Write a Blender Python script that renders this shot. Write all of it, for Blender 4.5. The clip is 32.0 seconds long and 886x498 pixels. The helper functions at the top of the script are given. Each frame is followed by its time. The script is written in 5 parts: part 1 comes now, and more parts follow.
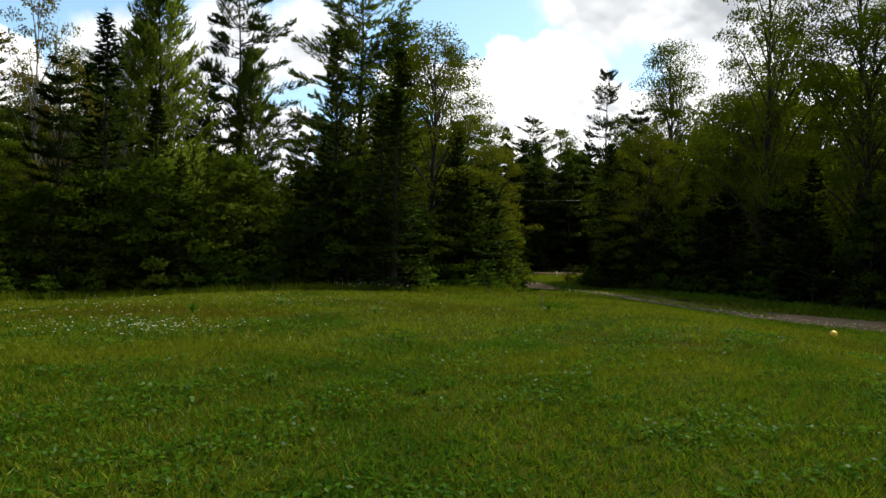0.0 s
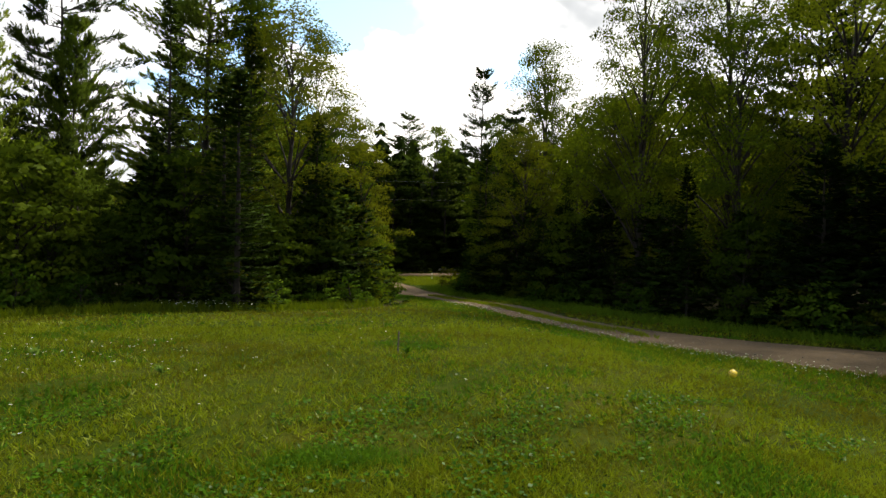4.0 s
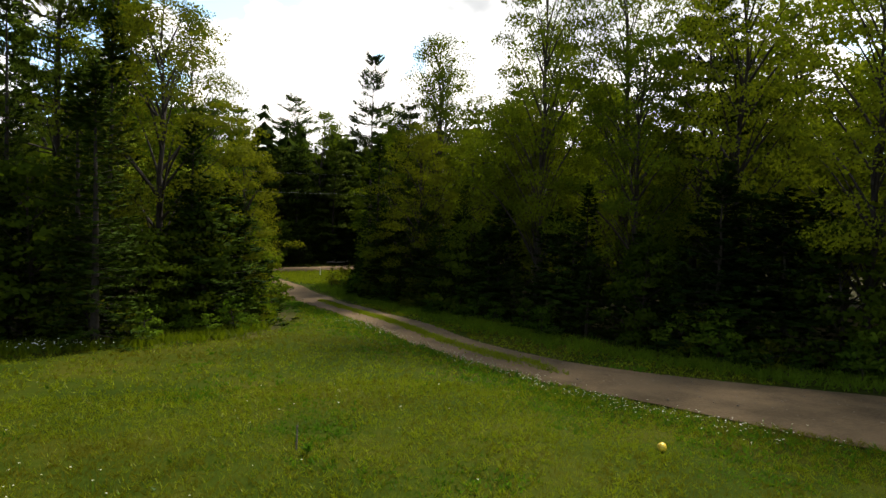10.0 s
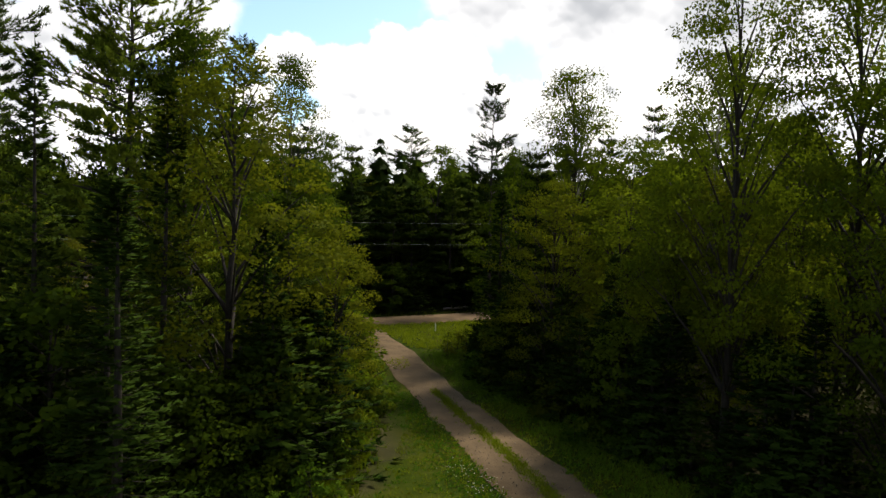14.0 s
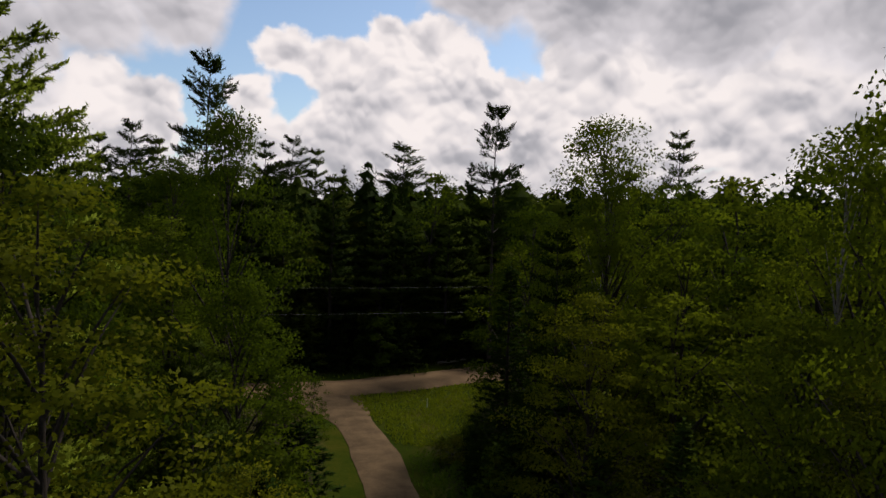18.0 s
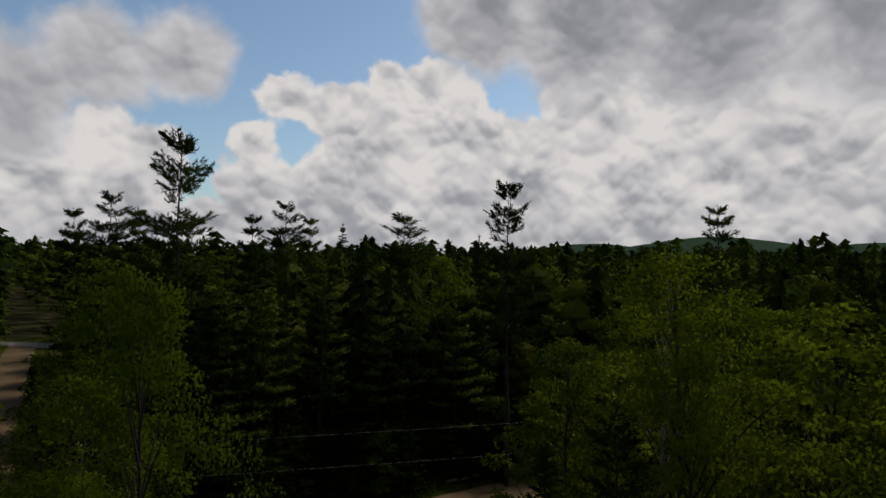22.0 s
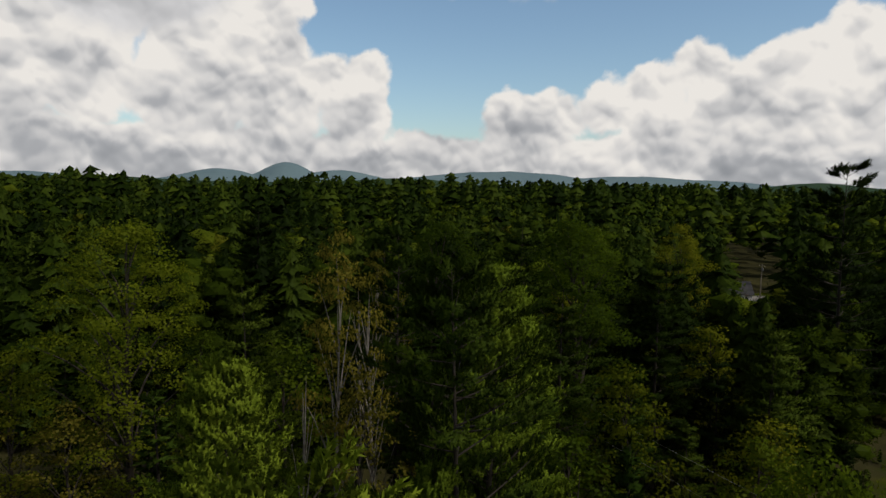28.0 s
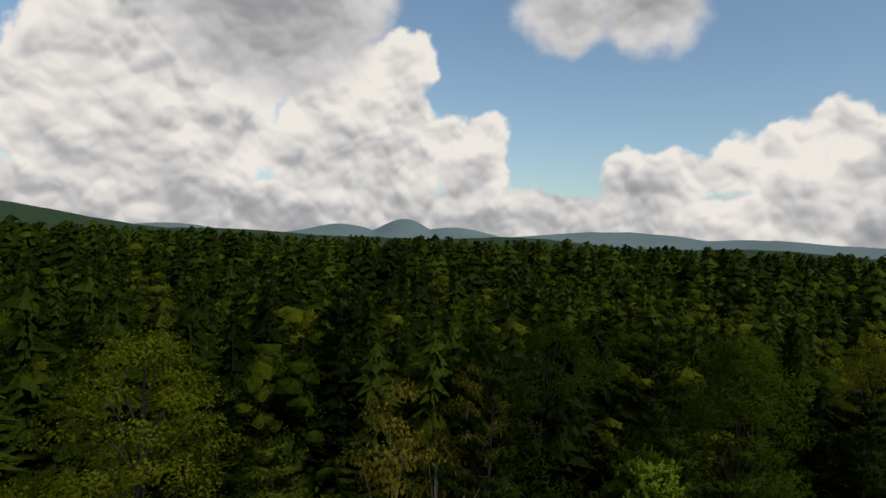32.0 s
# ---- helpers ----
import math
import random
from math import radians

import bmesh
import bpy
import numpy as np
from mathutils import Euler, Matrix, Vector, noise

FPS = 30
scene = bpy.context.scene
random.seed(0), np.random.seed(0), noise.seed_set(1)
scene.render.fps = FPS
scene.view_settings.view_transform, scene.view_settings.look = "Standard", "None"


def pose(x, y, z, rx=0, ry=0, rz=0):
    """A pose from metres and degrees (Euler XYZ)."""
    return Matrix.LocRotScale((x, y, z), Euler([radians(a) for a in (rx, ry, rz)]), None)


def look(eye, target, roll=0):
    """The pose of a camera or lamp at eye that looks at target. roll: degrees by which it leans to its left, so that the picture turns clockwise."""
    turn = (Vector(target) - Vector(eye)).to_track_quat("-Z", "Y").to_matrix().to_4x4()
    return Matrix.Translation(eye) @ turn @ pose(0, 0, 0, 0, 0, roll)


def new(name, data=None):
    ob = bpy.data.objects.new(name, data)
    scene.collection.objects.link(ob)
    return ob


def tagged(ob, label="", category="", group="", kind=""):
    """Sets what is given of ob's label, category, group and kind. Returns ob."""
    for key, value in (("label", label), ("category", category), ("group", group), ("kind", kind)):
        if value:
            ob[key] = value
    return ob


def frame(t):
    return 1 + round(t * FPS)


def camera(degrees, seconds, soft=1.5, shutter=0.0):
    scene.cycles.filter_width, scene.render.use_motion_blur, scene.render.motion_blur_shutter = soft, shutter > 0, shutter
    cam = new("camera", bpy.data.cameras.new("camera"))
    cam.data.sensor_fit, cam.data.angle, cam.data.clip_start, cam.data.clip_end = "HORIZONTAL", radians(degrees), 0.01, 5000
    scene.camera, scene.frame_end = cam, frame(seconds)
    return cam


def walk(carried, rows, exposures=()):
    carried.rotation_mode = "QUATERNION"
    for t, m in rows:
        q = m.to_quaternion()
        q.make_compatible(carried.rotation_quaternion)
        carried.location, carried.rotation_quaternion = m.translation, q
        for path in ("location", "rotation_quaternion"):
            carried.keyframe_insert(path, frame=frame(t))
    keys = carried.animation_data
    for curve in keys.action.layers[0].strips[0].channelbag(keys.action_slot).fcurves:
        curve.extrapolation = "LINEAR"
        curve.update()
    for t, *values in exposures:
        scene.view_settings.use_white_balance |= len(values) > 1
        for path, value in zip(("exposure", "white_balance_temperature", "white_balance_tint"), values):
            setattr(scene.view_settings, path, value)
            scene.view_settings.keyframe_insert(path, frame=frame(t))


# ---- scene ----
cam = camera(70.0, 32.0)
PATH = [
    (0.0, pose(0.00, 0.00, 2.12, 88.67, -1.23, -0.00)),
    (0.5, pose(0.28, 0.30, 2.51, 88.02, -1.25, -5.46)),
    (1.0, pose(0.48, 0.48, 2.58, 87.44, -1.35, -9.53)),
    (1.5, pose(0.63, 0.82, 2.56, 87.85, -2.25, -10.82)),
    (2.0, pose(0.64, 1.47, 2.57, 88.24, -2.34, -10.97)),
    (2.5, pose(0.70, 2.21, 2.62, 88.76, -2.04, -11.10)),
    (3.0, pose(0.84, 2.94, 2.68, 88.75, -1.08, -11.10)),
    (3.5, pose(1.01, 3.63, 2.75, 88.56, -0.85, -11.03)),
    (4.0, pose(1.17, 4.29, 2.81, 88.56, -1.67, -10.94)),
    (4.5, pose(1.29, 4.91, 2.85, 89.12, -3.01, -10.88)),
    (5.0, pose(1.33, 5.48, 2.86, 90.64, -2.66, -10.90)),
    (5.5, pose(1.27, 5.94, 2.88, 90.65, -1.62, -11.05)),
    (6.0, pose(1.34, 6.22, 2.94, 90.80, -1.91, -10.98)),
    (6.5, pose(1.26, 6.39, 3.00, 90.70, -2.32, -11.60)),
    (7.0, pose(1.20, 6.44, 3.07, 90.86, -1.77, -12.49)),
    (7.5, pose(1.17, 6.32, 3.25, 88.28, -0.93, -14.09)),
    (8.0, pose(1.10, 6.31, 3.40, 88.80, -1.69, -16.38)),
    (8.5, pose(1.04, 6.33, 3.63, 89.74, -2.55, -18.73)),
    (9.0, pose(1.04, 6.29, 4.02, 88.10, -2.59, -20.70)),
    (9.5, pose(1.03, 6.45, 4.41, 87.36, -2.06, -21.18)),
    (10.0, pose(1.13, 6.76, 4.75, 87.09, -2.21, -21.17)),
    (10.5, pose(1.30, 7.31, 5.12, 87.67, -2.53, -20.99)),
    (11.0, pose(1.43, 8.01, 5.64, 87.32, -3.00, -20.59)),
    (11.5, pose(1.59, 9.04, 6.18, 87.62, -3.15, -18.94)),
    (12.0, pose(1.87, 10.20, 6.78, 85.59, -2.61, -17.14)),
    (12.5, pose(2.17, 11.47, 7.31, 85.18, -2.87, -13.52)),
    (13.0, pose(2.56, 12.93, 7.89, 86.04, -3.02, -10.93)),
    (13.5, pose(2.81, 14.55, 8.49, 86.45, -1.52, -10.72)),
    (14.0, pose(3.18, 16.18, 9.28, 87.89, -1.76, -10.52)),
    (14.5, pose(3.56, 17.92, 10.12, 88.78, -2.02, -10.48)),
    (15.0, pose(3.87, 19.67, 10.98, 88.80, -2.25, -10.61)),
    (15.5, pose(4.20, 21.07, 11.73, 88.68, -3.13, -10.64)),
    (16.0, pose(4.55, 22.60, 12.54, 88.19, -1.85, -10.67)),
    (16.5, pose(4.89, 24.18, 13.40, 87.56, -0.89, -10.70)),
    (17.0, pose(5.21, 25.75, 14.27, 87.04, -0.90, -10.73)),
    (17.5, pose(5.46, 27.24, 15.15, 86.86, -1.64, -10.76)),
    (18.0, pose(5.63, 28.57, 16.01, 87.26, -1.95, -10.78)),
    (18.5, pose(5.85, 29.98, 16.89, 89.15, -2.39, -10.74)),
    (19.0, pose(6.10, 31.44, 17.91, 85.94, -2.56, -10.86)),
    (19.5, pose(6.39, 33.14, 18.79, 86.94, -2.75, -10.78)),
    (20.0, pose(6.62, 34.82, 19.36, 89.01, -2.06, -10.68)),
    (20.5, pose(6.71, 36.38, 20.02, 91.41, -0.86, -10.56)),
    (21.0, pose(6.97, 37.77, 20.87, 91.34, -0.62, -10.55)),
    (21.5, pose(7.15, 38.89, 21.66, 90.41, -0.55, -10.46)),
    (22.0, pose(7.32, 39.64, 22.38, 90.86, -0.64, -10.47)),
    (22.5, pose(7.42, 40.12, 23.15, 90.31, -0.80, -10.54)),
    (23.0, pose(7.61, 40.44, 23.98, 88.48, -0.63, -10.54)),
    (23.5, pose(7.81, 40.79, 24.81, 88.17, -0.60, -10.48)),
    (24.0, pose(8.18, 41.17, 25.61, 87.84, -0.70, -5.89)),
    (24.5, pose(8.37, 41.93, 26.25, 86.13, -0.50, 7.94)),
    (25.0, pose(8.20, 42.98, 26.83, 85.41, -0.62, 16.79)),
    (25.5, pose(7.96, 44.06, 27.47, 85.28, -1.67, 23.70)),
    (26.0, pose(7.78, 45.05, 28.16, 85.24, -1.97, 32.88)),
    (26.5, pose(7.47, 46.13, 28.87, 85.00, -2.24, 42.56)),
    (27.0, pose(6.63, 47.27, 29.31, 84.79, -1.27, 51.96)),
    (27.5, pose(5.42, 48.41, 29.61, 84.60, -0.77, 60.29)),
    (28.0, pose(3.97, 49.50, 29.86, 84.42, -1.17, 66.75)),
    (28.5, pose(2.43, 50.47, 30.18, 84.23, -2.11, 70.52)),
    (29.0, pose(0.94, 51.28, 30.66, 84.01, -2.09, 70.82)),
    (29.5, pose(-0.55, 52.10, 31.17, 83.73, -2.30, 70.95)),
    (30.0, pose(-2.26, 52.80, 31.69, 83.98, -2.57, 70.95)),
    (30.5, pose(-4.03, 53.48, 32.09, 85.31, -2.54, 71.19)),
    (31.0, pose(-6.02, 54.20, 32.56, 86.83, -2.44, 72.94)),
    (31.5, pose(-7.99, 54.85, 32.99, 87.72, -2.11, 75.02)),
    (32.0, pose(-9.87, 55.43, 33.33, 89.29, -2.54, 77.12)),
]
EXPOSURE = [(0.0, 0.46, 6450, 8), (2.5, 0.86, 6600, 8), (5.0, 0.92, 6900, 9), (8.0, 0.86, 6900, 9), (10.0, 0.95, 6900, 9), (11.0, 0.9, 6900, 9), (13.0, 0.66, 6750, 10), (15.5, 0.25, 6600, 11), (18.0, -0.40, 6600, 18), (20.5, -0.72, 6500, 15), (25.0, -0.82, 6450, 11), (27.0, -0.64, 6450, 10), (29.0, -0.5, 6700, 11), (32.0, -0.52, 6700, 11)]
walk(cam, PATH, EXPOSURE)

# ---- world: broken cloud over blue sky, sun high on the right ----
SUN_AZ, SUN_EL = 56.0, 51.0


def heading(az, el):
    a, e = radians(az), radians(el)
    return Vector((math.sin(a) * math.cos(e), math.cos(a) * math.cos(e), math.sin(e)))


# cumulus heaps: bearing, height, radius in degrees
HEAPS_A = [(-3.5, 14.1, 2.2), (-.5, 13, 1.9), (2.6, 13.2, 1.9), (5.8, 15, 2.3), (9.2, 14.4, 2.5), (12.4, 13, 2.4), (15.1, 11.6, 2.3),
           (18, 10, 3), (10.8, 12.4, 3.4), (11.2, 8.7, 4.8), (3.9, 8.6, 4.8), (19, 7.3, 4.4), (23.8, 12, 4.1), (28.5, 12.2, 4.4), (33, 9.5, 4.6),
           (38, 8, 4.6), (42, 11, 4.6), (49, 9, 5.5), (-5.9, 9.9, 2.0), (-6.1, 6.5, 2.6), (-18.1, 9.7, 1.9), (-22.3, 7.3, 3), (-14.5, 7.4, 3)]
HEAPS_B = [(27, 5.5, 5), (43, 5.5, 5), (-59, 4.8, 3), (-37.5, 5.2, 3.4), (-17.5, 4.8, 3.4), (0, 5, 4), (-96.5, 9, 4.4), (-81, 7.2, 3.6), (-48.5, 4.8, 3.4), (-34.4, 11.6, 2.3), (-37.4, 9.8, 2.5), (-40.1, 9.6, 2.3), (-45.1, 10, 2.4), (-49.2, 8.4, 2.3), (-53, 7, 2.0), (-60.8, 6.3, 2.2),
           (-32.5, 7.8, 3.9), (-42, 6.3, 4), (-27, 7, 3.5), (-76.8, 9.3, 2.1), (-73.3, 9.6, 1.9), (-74.2, 6.5, 3), (-84.9, 14.3, 2.1),
           (-86.5, 10, 4.4), (-81.7, 11, 3), (-88.3, 6.5, 4), (-105.5, 10, 7.5), (-99, 15.5, 7.5), (-81.5, 15.3, 2.6), (-57.2, 6.5, 2.2)]
DULL = [(-24, 11.6, 4), (-17.7, 14.5, 3), (-12.2, 16.3, 3.6), (14, 21.5, 5.5), (23, 20.5, 6.5), (34, 19.5, 7), (45, 19, 7), (-26.9, 12.6, 4), (-19, 15.5, 3.6),
        (-67.3, 20, 3.5), (-60, 20.3, 4), (-93, 21, 9), (30, 33, 14), (62, 30, 16), (-30, 40, 12), (95, 35, 22), (160, 40, 25), (-150, 35, 22), (-95, 40, 12)]

world = bpy.data.worlds.new("sky")
world.use_nodes = True
scene.world = world
nt = world.node_tree
nt.nodes.clear()


def node(tree, kind, **sets):
    n = tree.nodes.new(kind)
    for k, v in sets.items():
        if k == "op":
            n.operation = v
        elif k == "ins":
            for key, val in v.items():
                if isinstance(val, bpy.types.NodeSocket):
                    tree.links.new(val, n.inputs[key])
                else:
                    n.inputs[key].default_value = val
    return n


def math_node(tree, op, a, b=0.0, c=0.0):
    return node(tree, "ShaderNodeMath", op=op, ins={0: a, 1: b, 2: c}).outputs[0]


def ramp(tree, fac, stops):
    r = tree.nodes.new("ShaderNodeValToRGB")
    tree.links.new(fac, r.inputs[0])
    e = r.color_ramp.elements
    while len(e) < len(stops):
        e.new(0.5)
    for el, (p, c) in zip(e, stops):
        el.position, el.color = p, (*c, 1) if len(c) == 3 else c
    return r.outputs[0]


def span(tree, v, lo, hi, a=0.0, b=1.0):
    n = tree.nodes.new("ShaderNodeMapRange")
    n.interpolation_type = "SMOOTHSTEP"
    tree.links.new(v, n.inputs[0])
    for i, x in zip((1, 2, 3, 4), (lo, hi, a, b)):
        n.inputs[i].default_value = x
    return n.outputs[0]


def build_sky():
    coord = nt.nodes.new("ShaderNodeTexCoord").outputs["Generated"]
    wide = node(nt, "ShaderNodeTexNoise", ins={"Vector": coord, "Scale": 9.0, "Detail": 1.0, "Roughness": 0.5}).outputs["Color"]
    fine = node(nt, "ShaderNodeTexNoise", ins={"Vector": coord, "Scale": 24.0, "Detail": 4.0, "Roughness": 0.52}).outputs["Color"]

    def centred(c, k):
        s = node(nt, "ShaderNodeVectorMath", op="SUBTRACT", ins={0: c, 1: (0.5, 0.5, 0.5)}).outputs[0]
        return node(nt, "ShaderNodeVectorMath", op="SCALE", ins={0: s, "Scale": k}).outputs[0]

    bent = node(nt, "ShaderNodeVectorMath", op="ADD", ins={0: coord, 1: centred(wide, 0.05)}).outputs[0]
    bent = node(nt, "ShaderNodeVectorMath", op="ADD", ins={0: bent, 1: centred(fine, 0.05)}).outputs[0]
    z = node(nt, "ShaderNodeSeparateXYZ", ins={0: bent}).outputs[2]

    def heaps(rows, grow):
        best = None
        for az, el, r in rows:
            d = node(nt, "ShaderNodeVectorMath", op="DISTANCE", ins={0: bent, 1: heading(az, el)}).outputs["Value"]
            v = math_node(nt, "SUBTRACT", radians(r) * grow, d)
            best = v if best is None else math_node(nt, "SMOOTH_MAX", best, v, 0.022)
        return best

    white = heaps(HEAPS_A + HEAPS_B, 1.12)
    low = math_node(nt, "SUBTRACT", 0.085, z)
    white = math_node(nt, "SMOOTH_MAX", white, low, 0.01)
    dull = heaps(DULL, 1.1)
    white_mask = span(nt, white, -0.003, 0.009)
    dull_mask = span(nt, dull, -0.014, 0.022)
    # relief of the heaps: brighter towards the sun's side, dusky in the folds and at the base
    toward = heading(SUN_AZ, SUN_EL) * 0.45 + Vector((0, 0, 0.9))

    calm = node(nt, "ShaderNodeVectorMath", op="ADD", ins={0: coord, 1: node(nt, "ShaderNodeVectorMath", op="ADD", ins={0: centred(wide, 0.045), 1: centred(fine, 0.014)}).outputs[0]}).outputs[0]

    def billow(scale, step, smoothness):
        """How far a cauliflower-like surface leans to the light."""
        def cell(v):
            n = node(nt, "ShaderNodeTexVoronoi", ins={"Vector": v, "Scale": scale})
            n.feature = "SMOOTH_F1"
            n.inputs["Smoothness"].default_value = smoothness
            return n.outputs["Distance"]
        shifted = node(nt, "ShaderNodeVectorMath", op="ADD", ins={0: calm, 1: toward * step}).outputs[0]
        return math_node(nt, "SUBTRACT", cell(shifted), cell(calm))

    puff = node(nt, "ShaderNodeTexNoise", ins={"Vector": bent, "Scale": 5.5, "Detail": 3.0, "Roughness": 0.5}).outputs[0]
    relief = math_node(nt, "ADD", math_node(nt, "MULTIPLY", billow(12.0, 0.024, 0.4), 0.62), math_node(nt, "MULTIPLY_ADD", billow(25.0, 0.011, 0.32), 0.55, math_node(nt, "MULTIPLY", billow(52.0, 0.0055, 0.3), 0.38)))
    relief = math_node(nt, "MULTIPLY_ADD", puff, 0.8, math_node(nt, "SUBTRACT", relief, 0.38))
    rim = span(nt, white, 0.0, 0.045, 0.30, 0.0)
    base = span(nt, z, 0.03, 0.2, -0.16, 0.10)
    tone = math_node(nt, "ADD", math_node(nt, "ADD", math_node(nt, "ADD", relief, 0.66), rim), base)
    white_col = ramp(nt, tone, [(0.0, (0.34, 0.36, 0.39)), (0.38, (0.52, 0.535, 0.56)), (0.7, (0.82, 0.815, 0.81)), (1.0, (1.06, 1.03, 0.98))])
    dull_tone = math_node(nt, "MULTIPLY_ADD", relief, 0.5, span(nt, dull, 0.0, 0.11, 0.85, 0.42))
    dull_col = ramp(nt, dull_tone, [(0.0, (0.28, 0.295, 0.32)), (0.4, (0.40, 0.415, 0.44)), (1.0, (0.85, 0.85, 0.86))])
    sky = nt.nodes.new("ShaderNodeTexSky")
    sky.sky_type, sky.sun_disc = "NISHITA", False
    sky.ozone_density, sky.dust_density = 0.8, 1.0
    sky.sun_elevation, sky.sun_rotation = radians(SUN_EL), radians(SUN_AZ)
    cyan = node(nt, "ShaderNodeMixRGB", ins={0: 1.0, 1: sky.outputs[0], 2: (0.96, 1.06, 1.05, 1)})
    cyan.blend_type = "MULTIPLY"
    blue = node(nt, "ShaderNodeBackground", ins={0: cyan.outputs[0], 1: 0.165})
    wb = node(nt, "ShaderNodeBackground", ins={0: white_col, 1: 1.12})
    db = node(nt, "ShaderNodeBackground", ins={0: dull_col, 1: 1.12})
    m1 = node(nt, "ShaderNodeMixShader", ins={0: white_mask, 1: blue.outputs[0], 2: wb.outputs[0]})
    m2 = node(nt, "ShaderNodeMixShader", ins={0: dull_mask, 1: m1.outputs[0], 2: db.outputs[0]})
    out = nt.nodes.new("ShaderNodeOutputWorld")
    nt.links.new(m2.outputs[0], out.inputs[0])


build_sky()
sun = bpy.data.lights.new("sun", "SUN")
sun.energy, sun.angle, sun.color = 5.0, radians(10), (1.0, 0.93, 0.80)
sun_ob = new("sun", sun)
sun_ob.matrix_world = look(heading(SUN_AZ, SUN_EL) * 100, (0, 0, 0))

# ---- materials ----


def material(name):
    m = bpy.data.materials.new(name)
    m.use_nodes = True
    t = m.node_tree
    t.nodes.clear()
    return m, t, t.nodes.new("ShaderNodeOutputMaterial")


def leaf_material(name, dark, mid, light, rough=0.55, through_light=0.35, each_leaf=0.34, whole=0.62, gloss=0.0012):
    m, t, out = material(name)
    isl = t.nodes.new("ShaderNodeNewGeometry").outputs["Random Per Island"]
    rnd = t.nodes.new("ShaderNodeObjectInfo").outputs["Random"]
    pos = t.nodes.new("ShaderNodeTexCoord").outputs["Object"]
    big = node(t, "ShaderNodeTexNoise", ins={"Vector": pos, "Scale": 0.45, "Detail": 2.0}).outputs[0]
    tone = t.nodes.new("ShaderNodeAttribute")
    tone.attribute_name = "tone"
    each = math_node(t, "ADD", math_node(t, "MULTIPLY", rnd, whole), math_node(t, "MULTIPLY_ADD", tone.outputs["Fac"], 0.66, -0.08))
    f = math_node(t, "MULTIPLY_ADD", isl, each_leaf, math_node(t, "MULTIPLY_ADD", big, 0.45, math_node(t, "ADD", each, 0.02 - each_leaf / 2)))
    col = ramp(t, f, [(0.1, dark), (0.5, mid), (0.95, light)])
    d = node(t, "ShaderNodeBsdfDiffuse", ins={0: col})
    tr_col = node(t, "ShaderNodeMixRGB", ins={0: 0.35, 1: col, 2: (light[0] * 1.5, light[1] * 1.8, light[2], 1)}).outputs[0]
    tr = node(t, "ShaderNodeBsdfTranslucent", ins={0: tr_col})
    mx = node(t, "ShaderNodeMixShader", ins={0: through_light, 1: d.outputs[0], 2: tr.outputs[0]})
    gl = node(t, "ShaderNodeBsdfGlossy", ins={0: (0.9, 0.95, 1.0, 1), "Roughness": rough})
    mg = node(t, "ShaderNodeMixShader", ins={0: gloss, 1: mx.outputs[0], 2: gl.outputs[0]})
    t.links.new(mg.outputs[0], out.inputs[0])
    return m


def solid_material(name, a, b, scale=3.0, rough=0.85, bump=0.4, metal=0.0, coords="Object", fine=30.0):
    m, t, out = material(name)
    pos = t.nodes.new("ShaderNodeTexCoord").outputs[coords]
    n1 = node(t, "ShaderNodeTexNoise", ins={"Vector": pos, "Scale": scale, "Detail": 6.0, "Roughness": 0.6}).outputs[0]
    n2 = node(t, "ShaderNodeTexNoise", ins={"Vector": pos, "Scale": scale * fine / 3, "Detail": 3.0}).outputs[0]
    f = math_node(t, "MULTIPLY_ADD", n2, 0.4, math_node(t, "MULTIPLY_ADD", n1, 1.2, -0.3))
    col = ramp(t, f, [(0.2, a), (0.85, b)])
    p = node(t, "ShaderNodeBsdfPrincipled", ins={"Base Color": col, "Roughness": rough, "Metallic": metal, "Specular IOR Level": 0.5 if rough < 0.7 else 0.15})
    bm_ = node(t, "ShaderNodeBump", ins={"Strength": bump, "Distance": 0.03, "Height": n2})
    t.links.new(bm_.outputs[0], p.inputs["Normal"])
    t.links.new(p.outputs[0], out.inputs[0])
    return m


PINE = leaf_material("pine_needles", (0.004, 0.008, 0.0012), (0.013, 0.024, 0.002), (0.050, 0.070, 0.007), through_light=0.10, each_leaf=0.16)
# Young pines: paler than PINE, with the sunlit look put into the colour.
YOUNG_LIT = leaf_material("lit_young_needles", (0.032, 0.056, 0.004), (0.072, 0.106, 0.008), (0.125, 0.160, 0.013), through_light=0.2, each_leaf=0.18)
# PINE again, lighter: sunlight on the tall edge pine put into its colour.
PINE_LIT = leaf_material("lit_pine_needles", (0.030, 0.054, 0.004), (0.070, 0.104, 0.008), (0.13, 0.165, 0.014), through_light=0.22, each_leaf=0.2)
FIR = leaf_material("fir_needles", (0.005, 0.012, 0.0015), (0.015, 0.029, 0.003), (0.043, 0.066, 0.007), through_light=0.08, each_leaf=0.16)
MAPLE = leaf_material("maple_leaves", (0.010, 0.019, 0.0012), (0.030, 0.049, 0.0026), (0.078, 0.100, 0.006), through_light=0.4, each_leaf=0.2)
LIME = leaf_material("lime_green_leaves", (0.019, 0.032, 0.0015), (0.052, 0.072, 0.0035), (0.118, 0.132, 0.008), through_light=0.45, each_leaf=0.22)
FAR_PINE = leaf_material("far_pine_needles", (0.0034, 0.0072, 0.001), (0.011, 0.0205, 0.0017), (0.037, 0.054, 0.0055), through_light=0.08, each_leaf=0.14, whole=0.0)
FAR_LEAF = leaf_material("far_leaves", (0.010, 0.018, 0.0012), (0.027, 0.043, 0.0026), (0.068, 0.084, 0.0055), through_light=0.3, each_leaf=0.18, whole=0.0)
